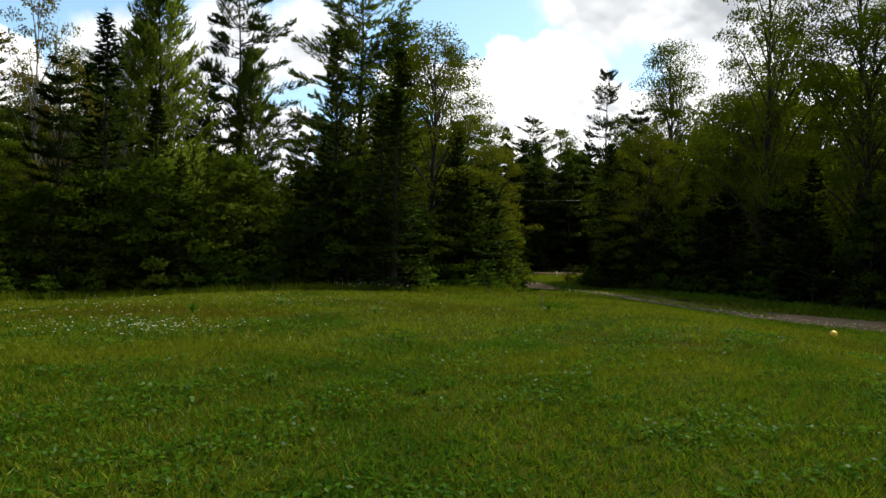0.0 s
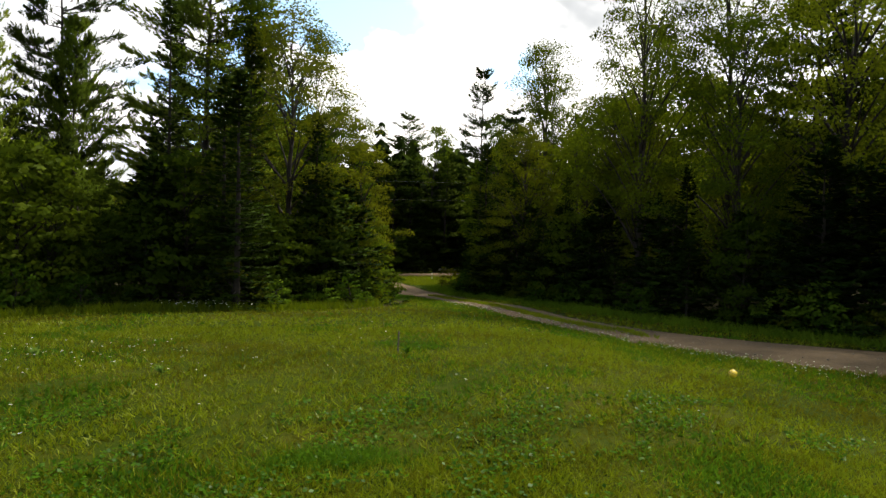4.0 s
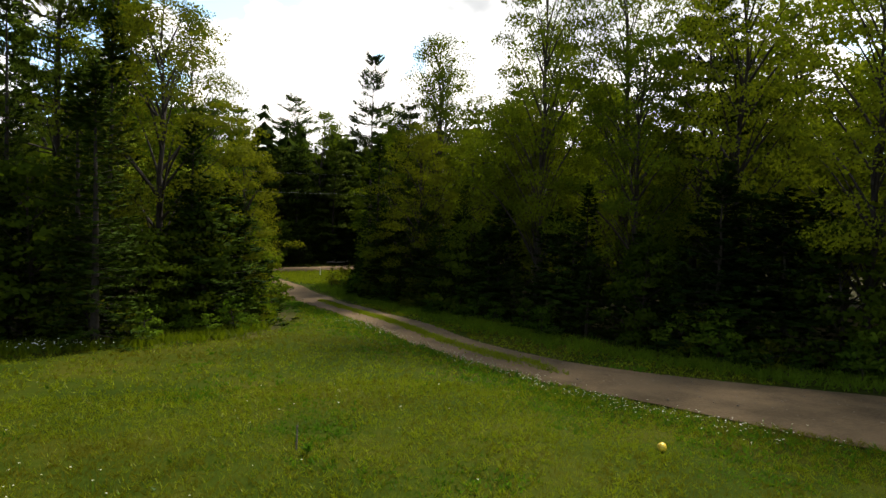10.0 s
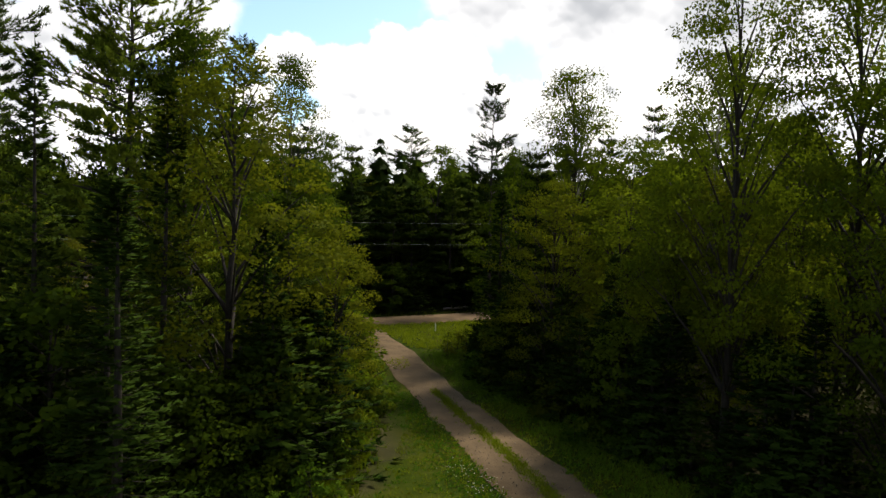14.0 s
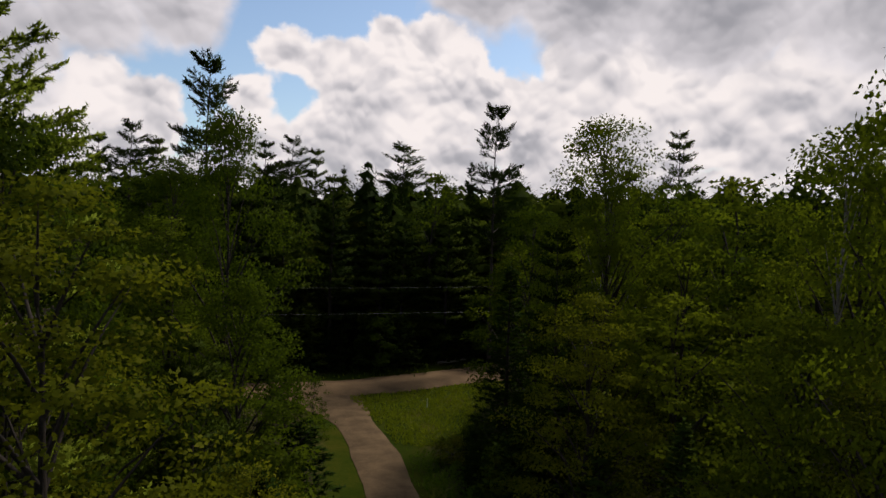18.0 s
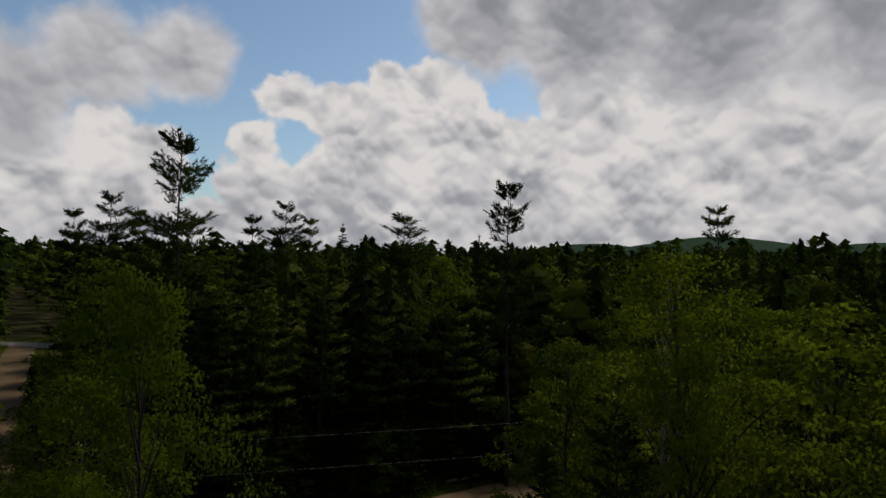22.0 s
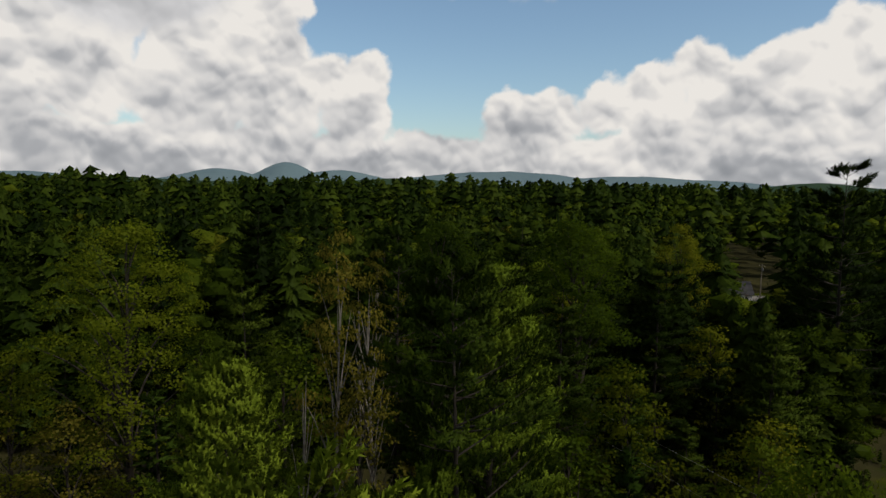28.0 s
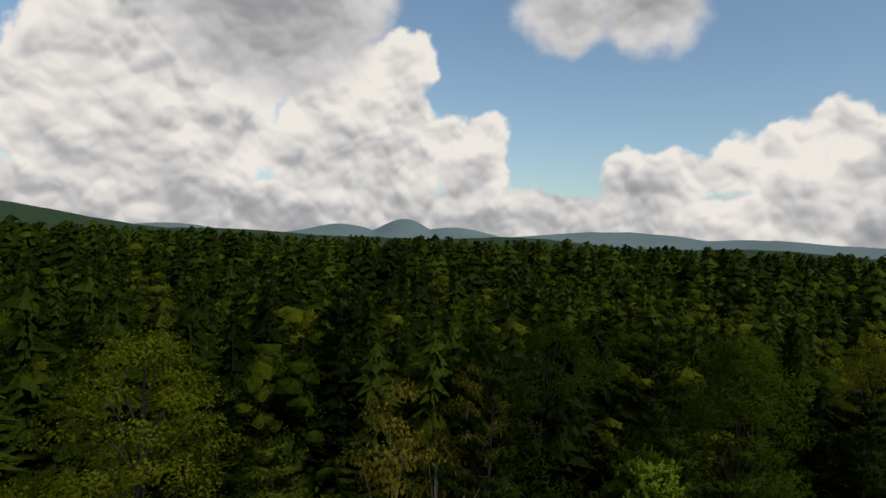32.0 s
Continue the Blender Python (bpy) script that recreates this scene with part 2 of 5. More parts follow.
FAR_YELLOW = leaf_material("far_yellowing_leaves", (0.018, 0.026, 0.0015), (0.045, 0.053, 0.003), (0.09, 0.09, 0.008), through_light=0.3, each_leaf=0.2, whole=0.0)
YELLOW = leaf_material("yellowing_leaves", (0.024, 0.036, 0.002), (0.066, 0.076, 0.004), (0.145, 0.138, 0.010), through_light=0.38, each_leaf=0.24)
RUST = leaf_material("rusty_leaves", (0.038, 0.040, 0.005), (0.080, 0.070, 0.009), (0.135, 0.112, 0.016), each_leaf=0.3)
BUSH = leaf_material("bush_leaves", (0.016, 0.036, 0.002), (0.04, 0.076, 0.005), (0.085, 0.13, 0.009))
GRASS = leaf_material("grass_blades", (0.044, 0.064, 0.001), (0.090, 0.112, 0.002), (0.175, 0.20, 0.012), rough=0.42, through_light=0.3, each_leaf=0.5, gloss=0.006)
HAY = leaf_material("dry_grass", (0.055, 0.052, 0.003), (0.085, 0.08, 0.005), (0.13, 0.115, 0.012), through_light=0.25)
CLOVER = leaf_material("clover_leaves", (0.018, 0.05, 0.002), (0.046, 0.102, 0.004), (0.105, 0.18, 0.016), rough=0.4, each_leaf=0.5, gloss=0.004)
PETAL = leaf_material("white_petals", (0.4, 0.4, 0.33), (0.56, 0.56, 0.48), (0.7, 0.7, 0.62), through_light=0.2)
BARK = solid_material("bark", (0.010, 0.008, 0.006), (0.036, 0.030, 0.024), 2.0)
BIRCH = solid_material("birch_bark", (0.05, 0.044, 0.038), (0.18, 0.165, 0.14), 3.0, 0.8)
DEADWOOD = solid_material("dead_wood", (0.07, 0.062, 0.052), (0.22, 0.20, 0.17), 3.0)
DIRT = solid_material("drive_dirt", (0.040, 0.026, 0.011), (0.122, 0.082, 0.042), 0.5, 0.95, 0.7, coords="Object", fine=60)
GRAVEL = solid_material("road_gravel", (0.048, 0.031, 0.014), (0.125, 0.082, 0.042), 0.35, 0.95, 0.6, fine=60)
ASPHALT = solid_material("asphalt", (0.085, 0.08, 0.072), (0.19, 0.18, 0.165), 0.4, 0.9, 0.3, fine=60)
STONE = solid_material("stone", (0.06, 0.048, 0.036), (0.19, 0.155, 0.12), 3.0)
WHITE = solid_material("white_paint", (0.62, 0.62, 0.60), (0.8, 0.8, 0.78), 1.5, 0.55, 0.1)
ROOF = solid_material("dark_shingle", (0.016, 0.016, 0.018), (0.042, 0.042, 0.045), 1.5, 0.9)
BRICK = solid_material("brick_red", (0.22, 0.085, 0.05), (0.36, 0.16, 0.10), 1.2, 0.9)
GLASS = solid_material("window_glass", (0.02, 0.025, 0.03), (0.05, 0.06, 0.07), 1.0, 0.08, 0.0)
RUBBER = solid_material("black_rubber", (0.015, 0.015, 0.015), (0.03, 0.03, 0.03), 4.0, 0.8)
WIRE = solid_material("cable_aluminium", (0.12, 0.12, 0.12), (0.22, 0.22, 0.21), 2.0, 0.5, 0.1)
BALLM = solid_material("ball_vinyl", (0.55, 0.36, 0.01), (0.7, 0.5, 0.03), 6.0, 0.45, 0.1)
POST = solid_material("weathered_post", (0.05, 0.042, 0.03), (0.13, 0.11, 0.085), 6.0)
# Distance haze is mixed into these greens as extra blue.
HILLS = leaf_material("hazed_far_forest", (0.014, 0.028, 0.016), (0.022, 0.040, 0.024), (0.034, 0.056, 0.034), through_light=0.0)
# Mountains far off: the blue-grey is aerial haze painted into the base colour.
RANGE = solid_material("hazed_range", (0.075, 0.115, 0.135), (0.10, 0.145, 0.16), 0.004, 1.0, 0.0)

# ---- ground plan ----
DRIVE = [(31, 4), (27, 11), (23, 16.5), (19.8, 21), (17.3, 24.6), (15.2, 28), (13.8, 31.5), (12.8, 36), (12.4, 43.5), (11.8, 55), (11.0, 71), (10.2, 83), (8.2, 93), (5.5, 101)]
ROAD = [(95, 140), (70, 126), (45, 114.5), (25, 107.5), (10, 102.5), (-2, 101.6), (-13, 104), (-22, 110), (-31, 121), (-38, 134), (-46, 155), (-55, 179), (-66, 207), (-79, 242), (-84, 256)]
CROSS = [(-150, 262), (-115, 258), (-90, 254), (-72, 246), (-30, 222), (20, 190)]
LAWN = [(-40, -60), (-24, 10), (-24, 27), (-21.5, 30.8), (-14.5, 34), (-5.4, 35.3), (-1, 36.5), (3, 38), (5.8, 42), (8, 52), (9, 60), (24, 60), (19.5, 44), (21, 32), (24, 22), (34, 8), (40, -60)]


def smooth(e0, e1, v):
    t = np.clip((np.asarray(v, float) - e0) / (e1 - e0), 0, 1)
    return t * t * (3 - 2 * t)


SLOPE_Y = [10, 14, 18, 22, 27, 33, 40, 48, 56, 64, 72, 82, 100]
SLOPE_Z = [0, -0.04, -0.12, -0.28, -0.58, -1.0, -1.5, -2.1, -2.68, -3.18, -3.55, -3.82, -4.05]


def ground_z(x, y):
    x, y = np.asarray(x, float), np.asarray(y, float)
    z = np.interp(y, SLOPE_Y, SLOPE_Z)
    z = z - 0.68 * smooth(6, 13.5, x) * smooth(48, 22, y) * smooth(-30, 0, y) - 0.7 * smooth(-6, -20, x)
    far = np.hypot(x, y - 50)
    roll_ = 0.5 * np.sin(x * 0.031 + 1) * np.sin(y * 0.027)
    return z + roll_ * smooth(90, 200, far) + 6 * smooth(-90, -330, x) * smooth(20, 140, y)


def polyline(pts, step=1.5):
    """A smooth line through the points, sampled about every step metres."""
    p = np.array(pts, float)
    q = np.vstack([2 * p[0] - p[1], p, 2 * p[-1] - p[-2]])
    out = []
    for i in range(1, len(q) - 2):
        n = max(2, int(np.linalg.norm(q[i + 1] - q[i]) / step))
        for t in np.arange(n) / n:
            out.append(0.5 * (2 * q[i] + (q[i + 1] - q[i - 1]) * t + (2 * q[i - 1] - 5 * q[i] + 4 * q[i + 1] - q[i + 2]) * t * t
                              + (3 * q[i] - q[i - 1] - 3 * q[i + 1] + q[i + 2]) * t ** 3))
    out.append(p[-1])
    return np.array(out)


DRIVE_L, ROAD_L, CROSS_L = polyline(DRIVE), polyline(ROAD), polyline(CROSS, 4)


def away(x, y, line):
    x, y = np.atleast_1d(x).astype(float), np.atleast_1d(y).astype(float)
    return np.sqrt(((x[:, None] - line[None, :, 0]) ** 2 + (y[:, None] - line[None, :, 1]) ** 2).min(1))


def broad(y):
    """The drive widens towards its near end."""
    return 1 + 0.9 * smooth(30, 20, y)


def beside_drive(p, gap):
    return away(p[:, 0], p[:, 1], DRIVE_L) > gap * broad(p[:, 1])


def inside(x, y, poly):
    x, y = np.atleast_1d(x).astype(float), np.atleast_1d(y).astype(float)
    odd = np.zeros(len(x), bool)
    for (x0, y0), (x1, y1) in zip(poly, poly[1:] + poly[:1]):
        hit = ((y0 > y) != (y1 > y)) & (x < (x1 - x0) * (y - y0) / (y1 - y0 + 1e-12) + x0)
        odd ^= hit
    return odd


VERGE = [(9, 84), (19, 80), (21.5, 90), (30, 104), (9, 100)]
YARD = [(-136, 182), (-112, 172), (-106, 190), (-112, 212), (-120, 234), (-148, 240), (-150, 216)]


def open_land(x, y):
    """Where no tree stands: lawn, drive, roads, verge, house yards."""
    return (inside(x, y, LAWN) | inside(x, y, VERGE) | inside(x, y, YARD) | (away(x, y, DRIVE_L) < 3.6) | (away(x, y, ROAD_L) < 5.2) | (away(x, y, CROSS_L) < 7))


# ---- mesh helpers ----
def mesh_of(name, verts, faces_flat, per_face, mat, smooth_faces=False):
    """A mesh from arrays: faces all with per_face corners."""
    me = bpy.data.meshes.new(name)
    v = np.ascontiguousarray(verts, np.float32)
    f = np.ascontiguousarray(faces_flat, np.int32).ravel()
    me.vertices.add(len(v))
    me.vertices.foreach_set("co", v.ravel())
    me.loops.add(len(f))
    me.loops.foreach_set("vertex_index", f)
    n = len(f) // per_face
    me.polygons.add(n)
    me.polygons.foreach_set("loop_start", np.arange(n, dtype=np.int32) * per_face)
    if smooth_faces:
        me.polygons.foreach_set("use_smooth", np.ones(n, bool))
    me.update(calc_edges=True)
    me.materials.append(mat)
    return me


def blades(name, q, mat):
    """Separate leaves from an array (n, corners, 3)."""
    k = q.shape[1]
    return mesh_of(name, q.reshape(-1, 3), np.arange(len(q) * k), k, mat)


def crown_mesh(name, q, mat):
    """Leaves whose last row is the way their clump faces: shaded as rounded clumps."""
    nor, q = q[:, -1], q[:, :-1].copy()
    geo = np.cross(q[:, 1] - q[:, 0], q[:, 2] - q[:, 0])
    turn_ = (geo * nor).sum(1) < 0
    q[turn_] = q[turn_][:, ::-1]
    me = blades(name, q, mat)
    at_ = me.attributes.new("custom_normal", "FLOAT_VECTOR", "POINT")
    at_.data.foreach_set("vector", np.repeat(nor, q.shape[1], 0).astype(np.float32).ravel())
    me.update()
    return me


def facing(q, nor):
    return np.concatenate([q, unit(nor)[:, None]], 1)


def unit(v):
    return v / (np.linalg.norm(v, axis=-1, keepdims=True) + 1e-9)


def leaves(rng, at_, along, up, length, width, bend=0.12, tri=False):
    """Folded diamond leaves: base points, long axes, upper sides."""
    n = len(at_)
    along = unit(along)
    side = unit(np.cross(along, up))
    nor = np.cross(side, along)
    ln = (length * rng.uniform(0.65, 1.3, n))[:, None]
    wd = (width * rng.uniform(0.7, 1.25, n))[:, None]
    if tri:
        return np.stack([at_ + side * wd * 0.5, at_ + along * ln + nor * ln * bend * rng.uniform(-1, 1, (n, 1)), at_ - side * wd * 0.5], 1)
    mid = at_ + along * ln * 0.45
    return np.stack([at_, mid + side * wd * 0.5 + nor * ln * bend, at_ + along * ln, mid - side * wd * 0.5 + nor * ln * bend * rng.uniform(-1, 1, (n, 1))], 1)


def tube(paths, sides=6):
    """Tapered round limbs: list of (points, radii)."""
    vs, fs, base = [], [], 0
    ang = np.arange(sides) / sides * 2 * np.pi
    for p, r in paths:
        p, r = np.asarray(p, float), np.asarray(r, float)
        t = unit(np.gradient(p, axis=0))
        ref = np.where(np.abs(t[:, 2:3]) > 0.9, [[1.0, 0, 0]], [[0, 0, 1.0]])
        a = unit(np.cross(t, ref))
        b = np.cross(t, a)
        ring = p[:, None] + (a[:, None] * np.cos(ang)[None, :, None] + b[:, None] * np.sin(ang)[None, :, None]) * r[:, None, None]
        vs.append(ring.reshape(-1, 3))
        k = len(p)
        i, j = np.meshgrid(np.arange(k - 1), np.arange(sides), indexing="ij")
        f = np.stack([i * sides + j, i * sides + (j + 1) % sides, (i + 1) * sides + (j + 1) % sides, (i + 1) * sides + j], -1).reshape(-1, 4)
        fs.append(f + base)
        base += k * sides
    return np.vstack(vs), np.vstack(fs)


def piece(name, me, parent, label=""):
    ob = new(name, me)
    ob.parent = parent
    return tagged(ob, label)


def part(name, bm, mat, parent, label=""):
    me = bpy.data.meshes.new(name)
    bm.to_mesh(me)
    bm.free()
    me.materials.append(mat)
    return piece(name, me, parent, label)


def box(bm, size, at_, bevel=0.0, turn=None):
    r = bmesh.ops.create_cube(bm, size=1.0)
    m = Matrix.Translation(at_) @ (turn or Matrix()) @ Matrix.Diagonal((*size, 1))
    bmesh.ops.transform(bm, matrix=m, verts=r["verts"])
    if bevel:
        es = {e for v in r["verts"] for e in v.link_edges}
        bmesh.ops.bevel(bm, geom=list(es), offset=bevel, segments=2, affect="EDGES", profile=0.5)


# ---- trees ----
def trunk_line(rng, h, sway, n=9):
    t = np.linspace(0, 1, n)
    w = np.cumsum(rng.normal(0, sway, (n, 2)), 0) * t[:, None]
    return np.column_stack([w, t * h])


def on_line(line, h, z):
    return np.column_stack([np.interp(z, line[:, 2], line[:, 0]), np.interp(z, line[:, 2], line[:, 1]), z])


def conifer(rng, h, r, bare, style, n_limb, tufts, size, slim=0.30, burst=5):
    """style pine: level plates in whorls; open: few long broken plates; plume: soft upswept plumes; fir: close drooping tiers.
    Returns trunk paths, limb paths and needle leaves."""
    line = trunk_line(rng, h, 0.04 if style == "fir" else 0.10)
    r0 = 0.011 * h + 0.04
    trunk = [(line, r0 * (1 - np.linspace(0, 0.95, len(line))))]
    limbs, quads = [], []
    zs = np.sort(rng.uniform(bare, 0.985, n_limb))
    if style != "fir":
        whorl = max(8, int(n_limb / {"open": 4.6, "plume": 7.5}.get(style, 6.0)))
        lean = rng.uniform(-0.22, 0.22, whorl + 2)
        level = np.floor(zs * whorl).astype(int)
        zs = np.clip((level + 0.5 + lean[level] + rng.uniform(-0.1, 0.1, n_limb) * (1 if style == "pine" else 3)) / whorl, bare, 0.985)
    for k, zf in enumerate(zs):
        u = (zf - bare) / (1 - bare)
        az = k * 2.4 + rng.uniform(-0.5, 0.5)
        if style == "plume":
            ln = r * (1 - u) ** 0.75 * rng.uniform(0.7, 1.12) + 0.3
            rise = 0.22 + 0.55 * u + rng.uniform(-0.12, 0.12)
        elif style == "open":
            ln = r * (1 - u) ** 0.55 * rng.uniform(0.35, 1.25) * min(1, 0.6 + u * 2.0) + 0.35
            rise = 0.04 + 0.35 * u ** 2.5 + rng.uniform(-0.12, 0.14)
        elif style == "lone":
            ln = r * (1 - u) ** 0.5 * rng.uniform(0.4, 1.2) + 0.3
            rise = 0.06 + 0.8 * u ** 4 + rng.uniform(-0.10, 0.16)
        elif style == "pine":
            ln = r * (1 - u) ** 0.75 * rng.uniform(0.55, 1.18) * min(1, 0.6 + u * 2.2) + 0.35
            rise = 0.05 + 0.55 * u ** 2 + rng.uniform(-0.07, 0.07)
        else:
            ln = r * (1 - u) ** 0.85 * rng.uniform(0.75, 1.1) + 0.15
            rise = -0.25 + 0.75 * u + rng.uniform(-0.08, 0.08)
        o = on_line(line, h, np.array([zf * h]))[0]
        out = np.array([math.cos(az), math.sin(az), 0.0])
        s = np.linspace(0, 1, 4)
        bow = {"pine": 0.10, "open": 0.13, "plume": 0.24}.get(style, 0.12) * ln
        p = o + out * (s * ln)[:, None] + np.array([0, 0, 1.0]) * (s * rise * ln + bow * s * s)[:, None]
        limbs.append((p, 0.004 + (0.012 if style == "open" else 0.0085) * ln * (1 - s)))
        n = max(2, int(tufts * (0.35 + ln / r)))
        tt = rng.uniform({"fir": 0.05, "open": 0.34}.get(style, 0.14), 1.0, n) ** {"plume": 0.6, "open": 0.75}.get(style, 0.85)
        q = np.column_stack([np.interp(tt, s, p[:, i]) for i in range(3)])
        sidev = np.array([-math.sin(az), math.cos(az), 0.0])
        if style == "fir":
            spread = 0.26 * ln * (1.15 - tt)
        elif style == "plume":
            spread = 0.10 * ln + 0.14 + 0 * tt
        else:
            spread = 0.40 * ln * (1.12 - tt) * np.minimum(1, tt * 2.6) + 0.05
        off = rng.uniform(-1, 1, n) * spread
        q = q + sidev * off[:, None] + rng.normal(0, {"fir": 0.06, "plume": 0.11}.get(style, 0.07), (n, 3)) * [1, 1, 0.8]
        m = 5 if style == "fir" else burst
        qq = np.repeat(q, m, 0)
        if style != "fir":
            lift_ = {"plume": 0.9, "open": 0.45}.get(style, 0.34)
            axis = unit(out * (0.45 if style == "plume" else 0.8) + sidev * (np.sign(off) * rng.uniform(0.1, 0.7, n))[:, None] + rng.normal(0, 0.2, (n, 3)) + [0, 0, lift_])
            axis = np.repeat(axis, m, 0)
            qq = qq + axis * (np.tile(np.linspace(0, 1, m), n) * (0.20 + size) * (1.3 if style == "plume" else 1.0))[:, None]
            dd = axis * 0.8 + unit(rng.normal(0, 1, (n * m, 3))) * 0.85
        else:
            dd = out * rng.uniform(0.3, 1.2, (n * m, 1)) + sidev * (np.repeat(np.sign(off), m) * rng.uniform(0.0, 1.0, n * m) + rng.normal(0, 0.45, n * m))[:, None]
            dd[:, 2] += rng.uniform(-0.15, 0.4, n * m)
        up = {"plume": 0.42, "fir": 0.35}.get(style, 0.55)
        nn = out * (0.15 + 0.6 * np.repeat(tt, m))[:, None] + sidev * (0.5 * np.repeat(off / (spread + 1e-6), m))[:, None] + [0, 0, up] + unit(dd) * 0.35 + rng.normal(0, 0.08, (n * m, 3))
        quads.append(facing(leaves(rng, qq, dd, rng.normal(0, 0.35, (n * m, 3)) + out * 0.55 + [0, 0, 0.9], size, size * slim * 1.15, 0.05, True), nn))
    top = np.repeat(on_line(line, h, np.linspace(0.9, 1.0, 5) * h), 6, 0)
    tip = rng.normal(0, 0.5, (30, 3)) + [0, 0, 1.1]
    quads.append(facing(leaves(rng, top, tip, rng.normal(0, 1, (30, 3)), size * 1.1, size * 0.28, 0.05, True), tip))
    return trunk, limbs, np.concatenate(quads)


def broadleaf(rng, h, r, bare, n_clump, per, size, sway=0.22, top=0.8):
    """A forked crown of leafy layers round a tapered trunk."""
    line = trunk_line(rng, h * 0.93, sway)
    r0 = 0.010 * h + 0.04
    trunk = [(line, r0 * (1 - np.linspace(0, 0.93, len(line))))]
    limbs, quads = [], []
    for k in range(n_clump):
        zf = bare + (1 - bare) * ((k + rng.uniform(0, 1)) / n_clump)
        u = (zf - bare) / (1 - bare)
        prof = math.sin(math.pi * min(1, (u * top + 0.18))) ** 0.7
        rad = r * prof * math.sqrt(rng.uniform(0.15, 1.0)) * rng.uniform(0.7, 1.28)
        az = k * 2.39996 + rng.uniform(-0.6, 0.6)
        c = on_line(line, h, np.array([min(zf, 0.93) * h]))[0] + [math.cos(az) * rad, math.sin(az) * rad, rng.uniform(-0.3, 0.5) + max(0, zf - 0.93) * h]
        start = on_line(line, h, np.array([max(bare * 0.6, zf - 0.10 - 0.16 * rad / r) * h]))[0]
        if k % 2 == 0:
            s = np.linspace(0, 1, 4)
            p = start + (c - start) * s[:, None] + np.array([0, 0, 0.12 * rad]) * np.sin(s * np.pi)[:, None]
            limbs.append((p, (0.0022 * h + 0.009 * rad) * (1 - s) + 0.010))
        n = int(per * rng.uniform(0.6, 1.3))
        big = r * rng.uniform(0.20, 0.33)
        g = rng.normal(0, 1, (n, 3))
        g = unit(g) * (rng.uniform(0.1, 1, n) ** 0.5)[:, None] * [big, big, big * rng.uniform(0.30, 0.5)]
        g[:, 2] -= 0.12 * (g[:, 0] ** 2 + g[:, 1] ** 2) / big
        a = unit(g + rng.normal(0, 0.5 * big, (n, 3))) + [0, 0, -0.15]
        face = unit(g / big * 1.2 + np.array([math.cos(az), math.sin(az), 0.0]) * rad / r + [0, 0, 0.32])
        quads.append(facing(leaves(rng, c + g, a, rng.normal(0, 0.30, (n, 3)) + face, size, size * 0.72, 0.12), face + rng.normal(0, 0.1, (n, 3))))
    return trunk, limbs, np.concatenate(quads)


def tree(name, label, category, group, made, crown_mat, bark=BARK):
    trunk, limbs, quads = made
    root = tagged(new(name), label, category, group)
    v, f = tube(trunk, 8)
    piece("trunk", mesh_of("trunk", v, f, 4, bark, True), root)
    if limbs:
        v, f = tube(limbs, 4 if len(limbs) < 60 or name == "dead_tree" else 3)
        tagged(piece("branchwork", mesh_of("branchwork", v, f, 4, bark, True), root), kind="stuff")
    if quads is not None:
        piece("crown", crown_mesh("crown", quads, crown_mat), root)
    return root


RNG = np.random.default_rng(11)
TEMPLATES, USED = {}, {}


def template(key, *args):
    TEMPLATES.setdefault(key, []).append(tree(*args))


for i in range(3):
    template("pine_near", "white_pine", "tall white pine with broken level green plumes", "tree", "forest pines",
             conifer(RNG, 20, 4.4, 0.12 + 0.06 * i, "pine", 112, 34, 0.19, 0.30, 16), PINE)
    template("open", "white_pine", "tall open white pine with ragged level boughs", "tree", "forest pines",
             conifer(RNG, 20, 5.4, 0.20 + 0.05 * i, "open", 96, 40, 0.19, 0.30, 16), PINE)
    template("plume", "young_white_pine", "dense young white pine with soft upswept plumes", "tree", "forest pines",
             conifer(RNG, 20, 5.6, 0.03, "plume", 190, 46, 0.13, 0.6, 18), YOUNG_LIT)
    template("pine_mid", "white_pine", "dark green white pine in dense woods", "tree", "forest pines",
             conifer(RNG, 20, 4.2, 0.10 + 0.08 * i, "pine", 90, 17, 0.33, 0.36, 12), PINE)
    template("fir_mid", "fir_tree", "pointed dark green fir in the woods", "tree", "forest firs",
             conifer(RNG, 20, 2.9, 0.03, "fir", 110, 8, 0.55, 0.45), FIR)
for i in range(2):
    template("edge_pine", "white_pine", "tall yellow-green white pine with long ragged boughs", "tree", "forest pines",
             conifer(RNG, 20, 5.6, 0.14, "open", 165, 52, 0.13, 0.52, 18), PINE_LIT)
    template("lone", "white_pine", "lone tall pine with flat thin boughs above the woods", "tree", "forest pines",
             conifer(RNG, 20, 3.4, 0.45, "lone", 84, 26, 0.19, 0.34, 14), PINE)
    template("lime_near", "maple_tree", "tall lime-green maple along the drive", "tree", "forest maples",
             broadleaf(RNG, 20, 4.8, 0.26, 84, 225, 0.17), LIME)
    template("lime_mid", "maple_tree", "lime-green maple in the woods by the drive", "tree", "forest maples",
             broadleaf(RNG, 20, 4.5, 0.2, 46, 80, 0.33), LIME)
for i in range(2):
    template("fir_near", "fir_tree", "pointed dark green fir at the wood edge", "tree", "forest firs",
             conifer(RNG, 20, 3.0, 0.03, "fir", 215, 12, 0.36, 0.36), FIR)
    template("yellow_near", "maple_tree", "maple with yellowing leaves beside the drive", "tree", "forest maples",
             broadleaf(RNG, 20, 4.6, 0.14, 84, 215, 0.175), YELLOW)
    template("yellow_mid", "maple_tree", "maple with yellowing crown in the woods", "tree", "forest maples",
             broadleaf(RNG, 20, 4.4, 0.16, 46, 80, 0.33), YELLOW)
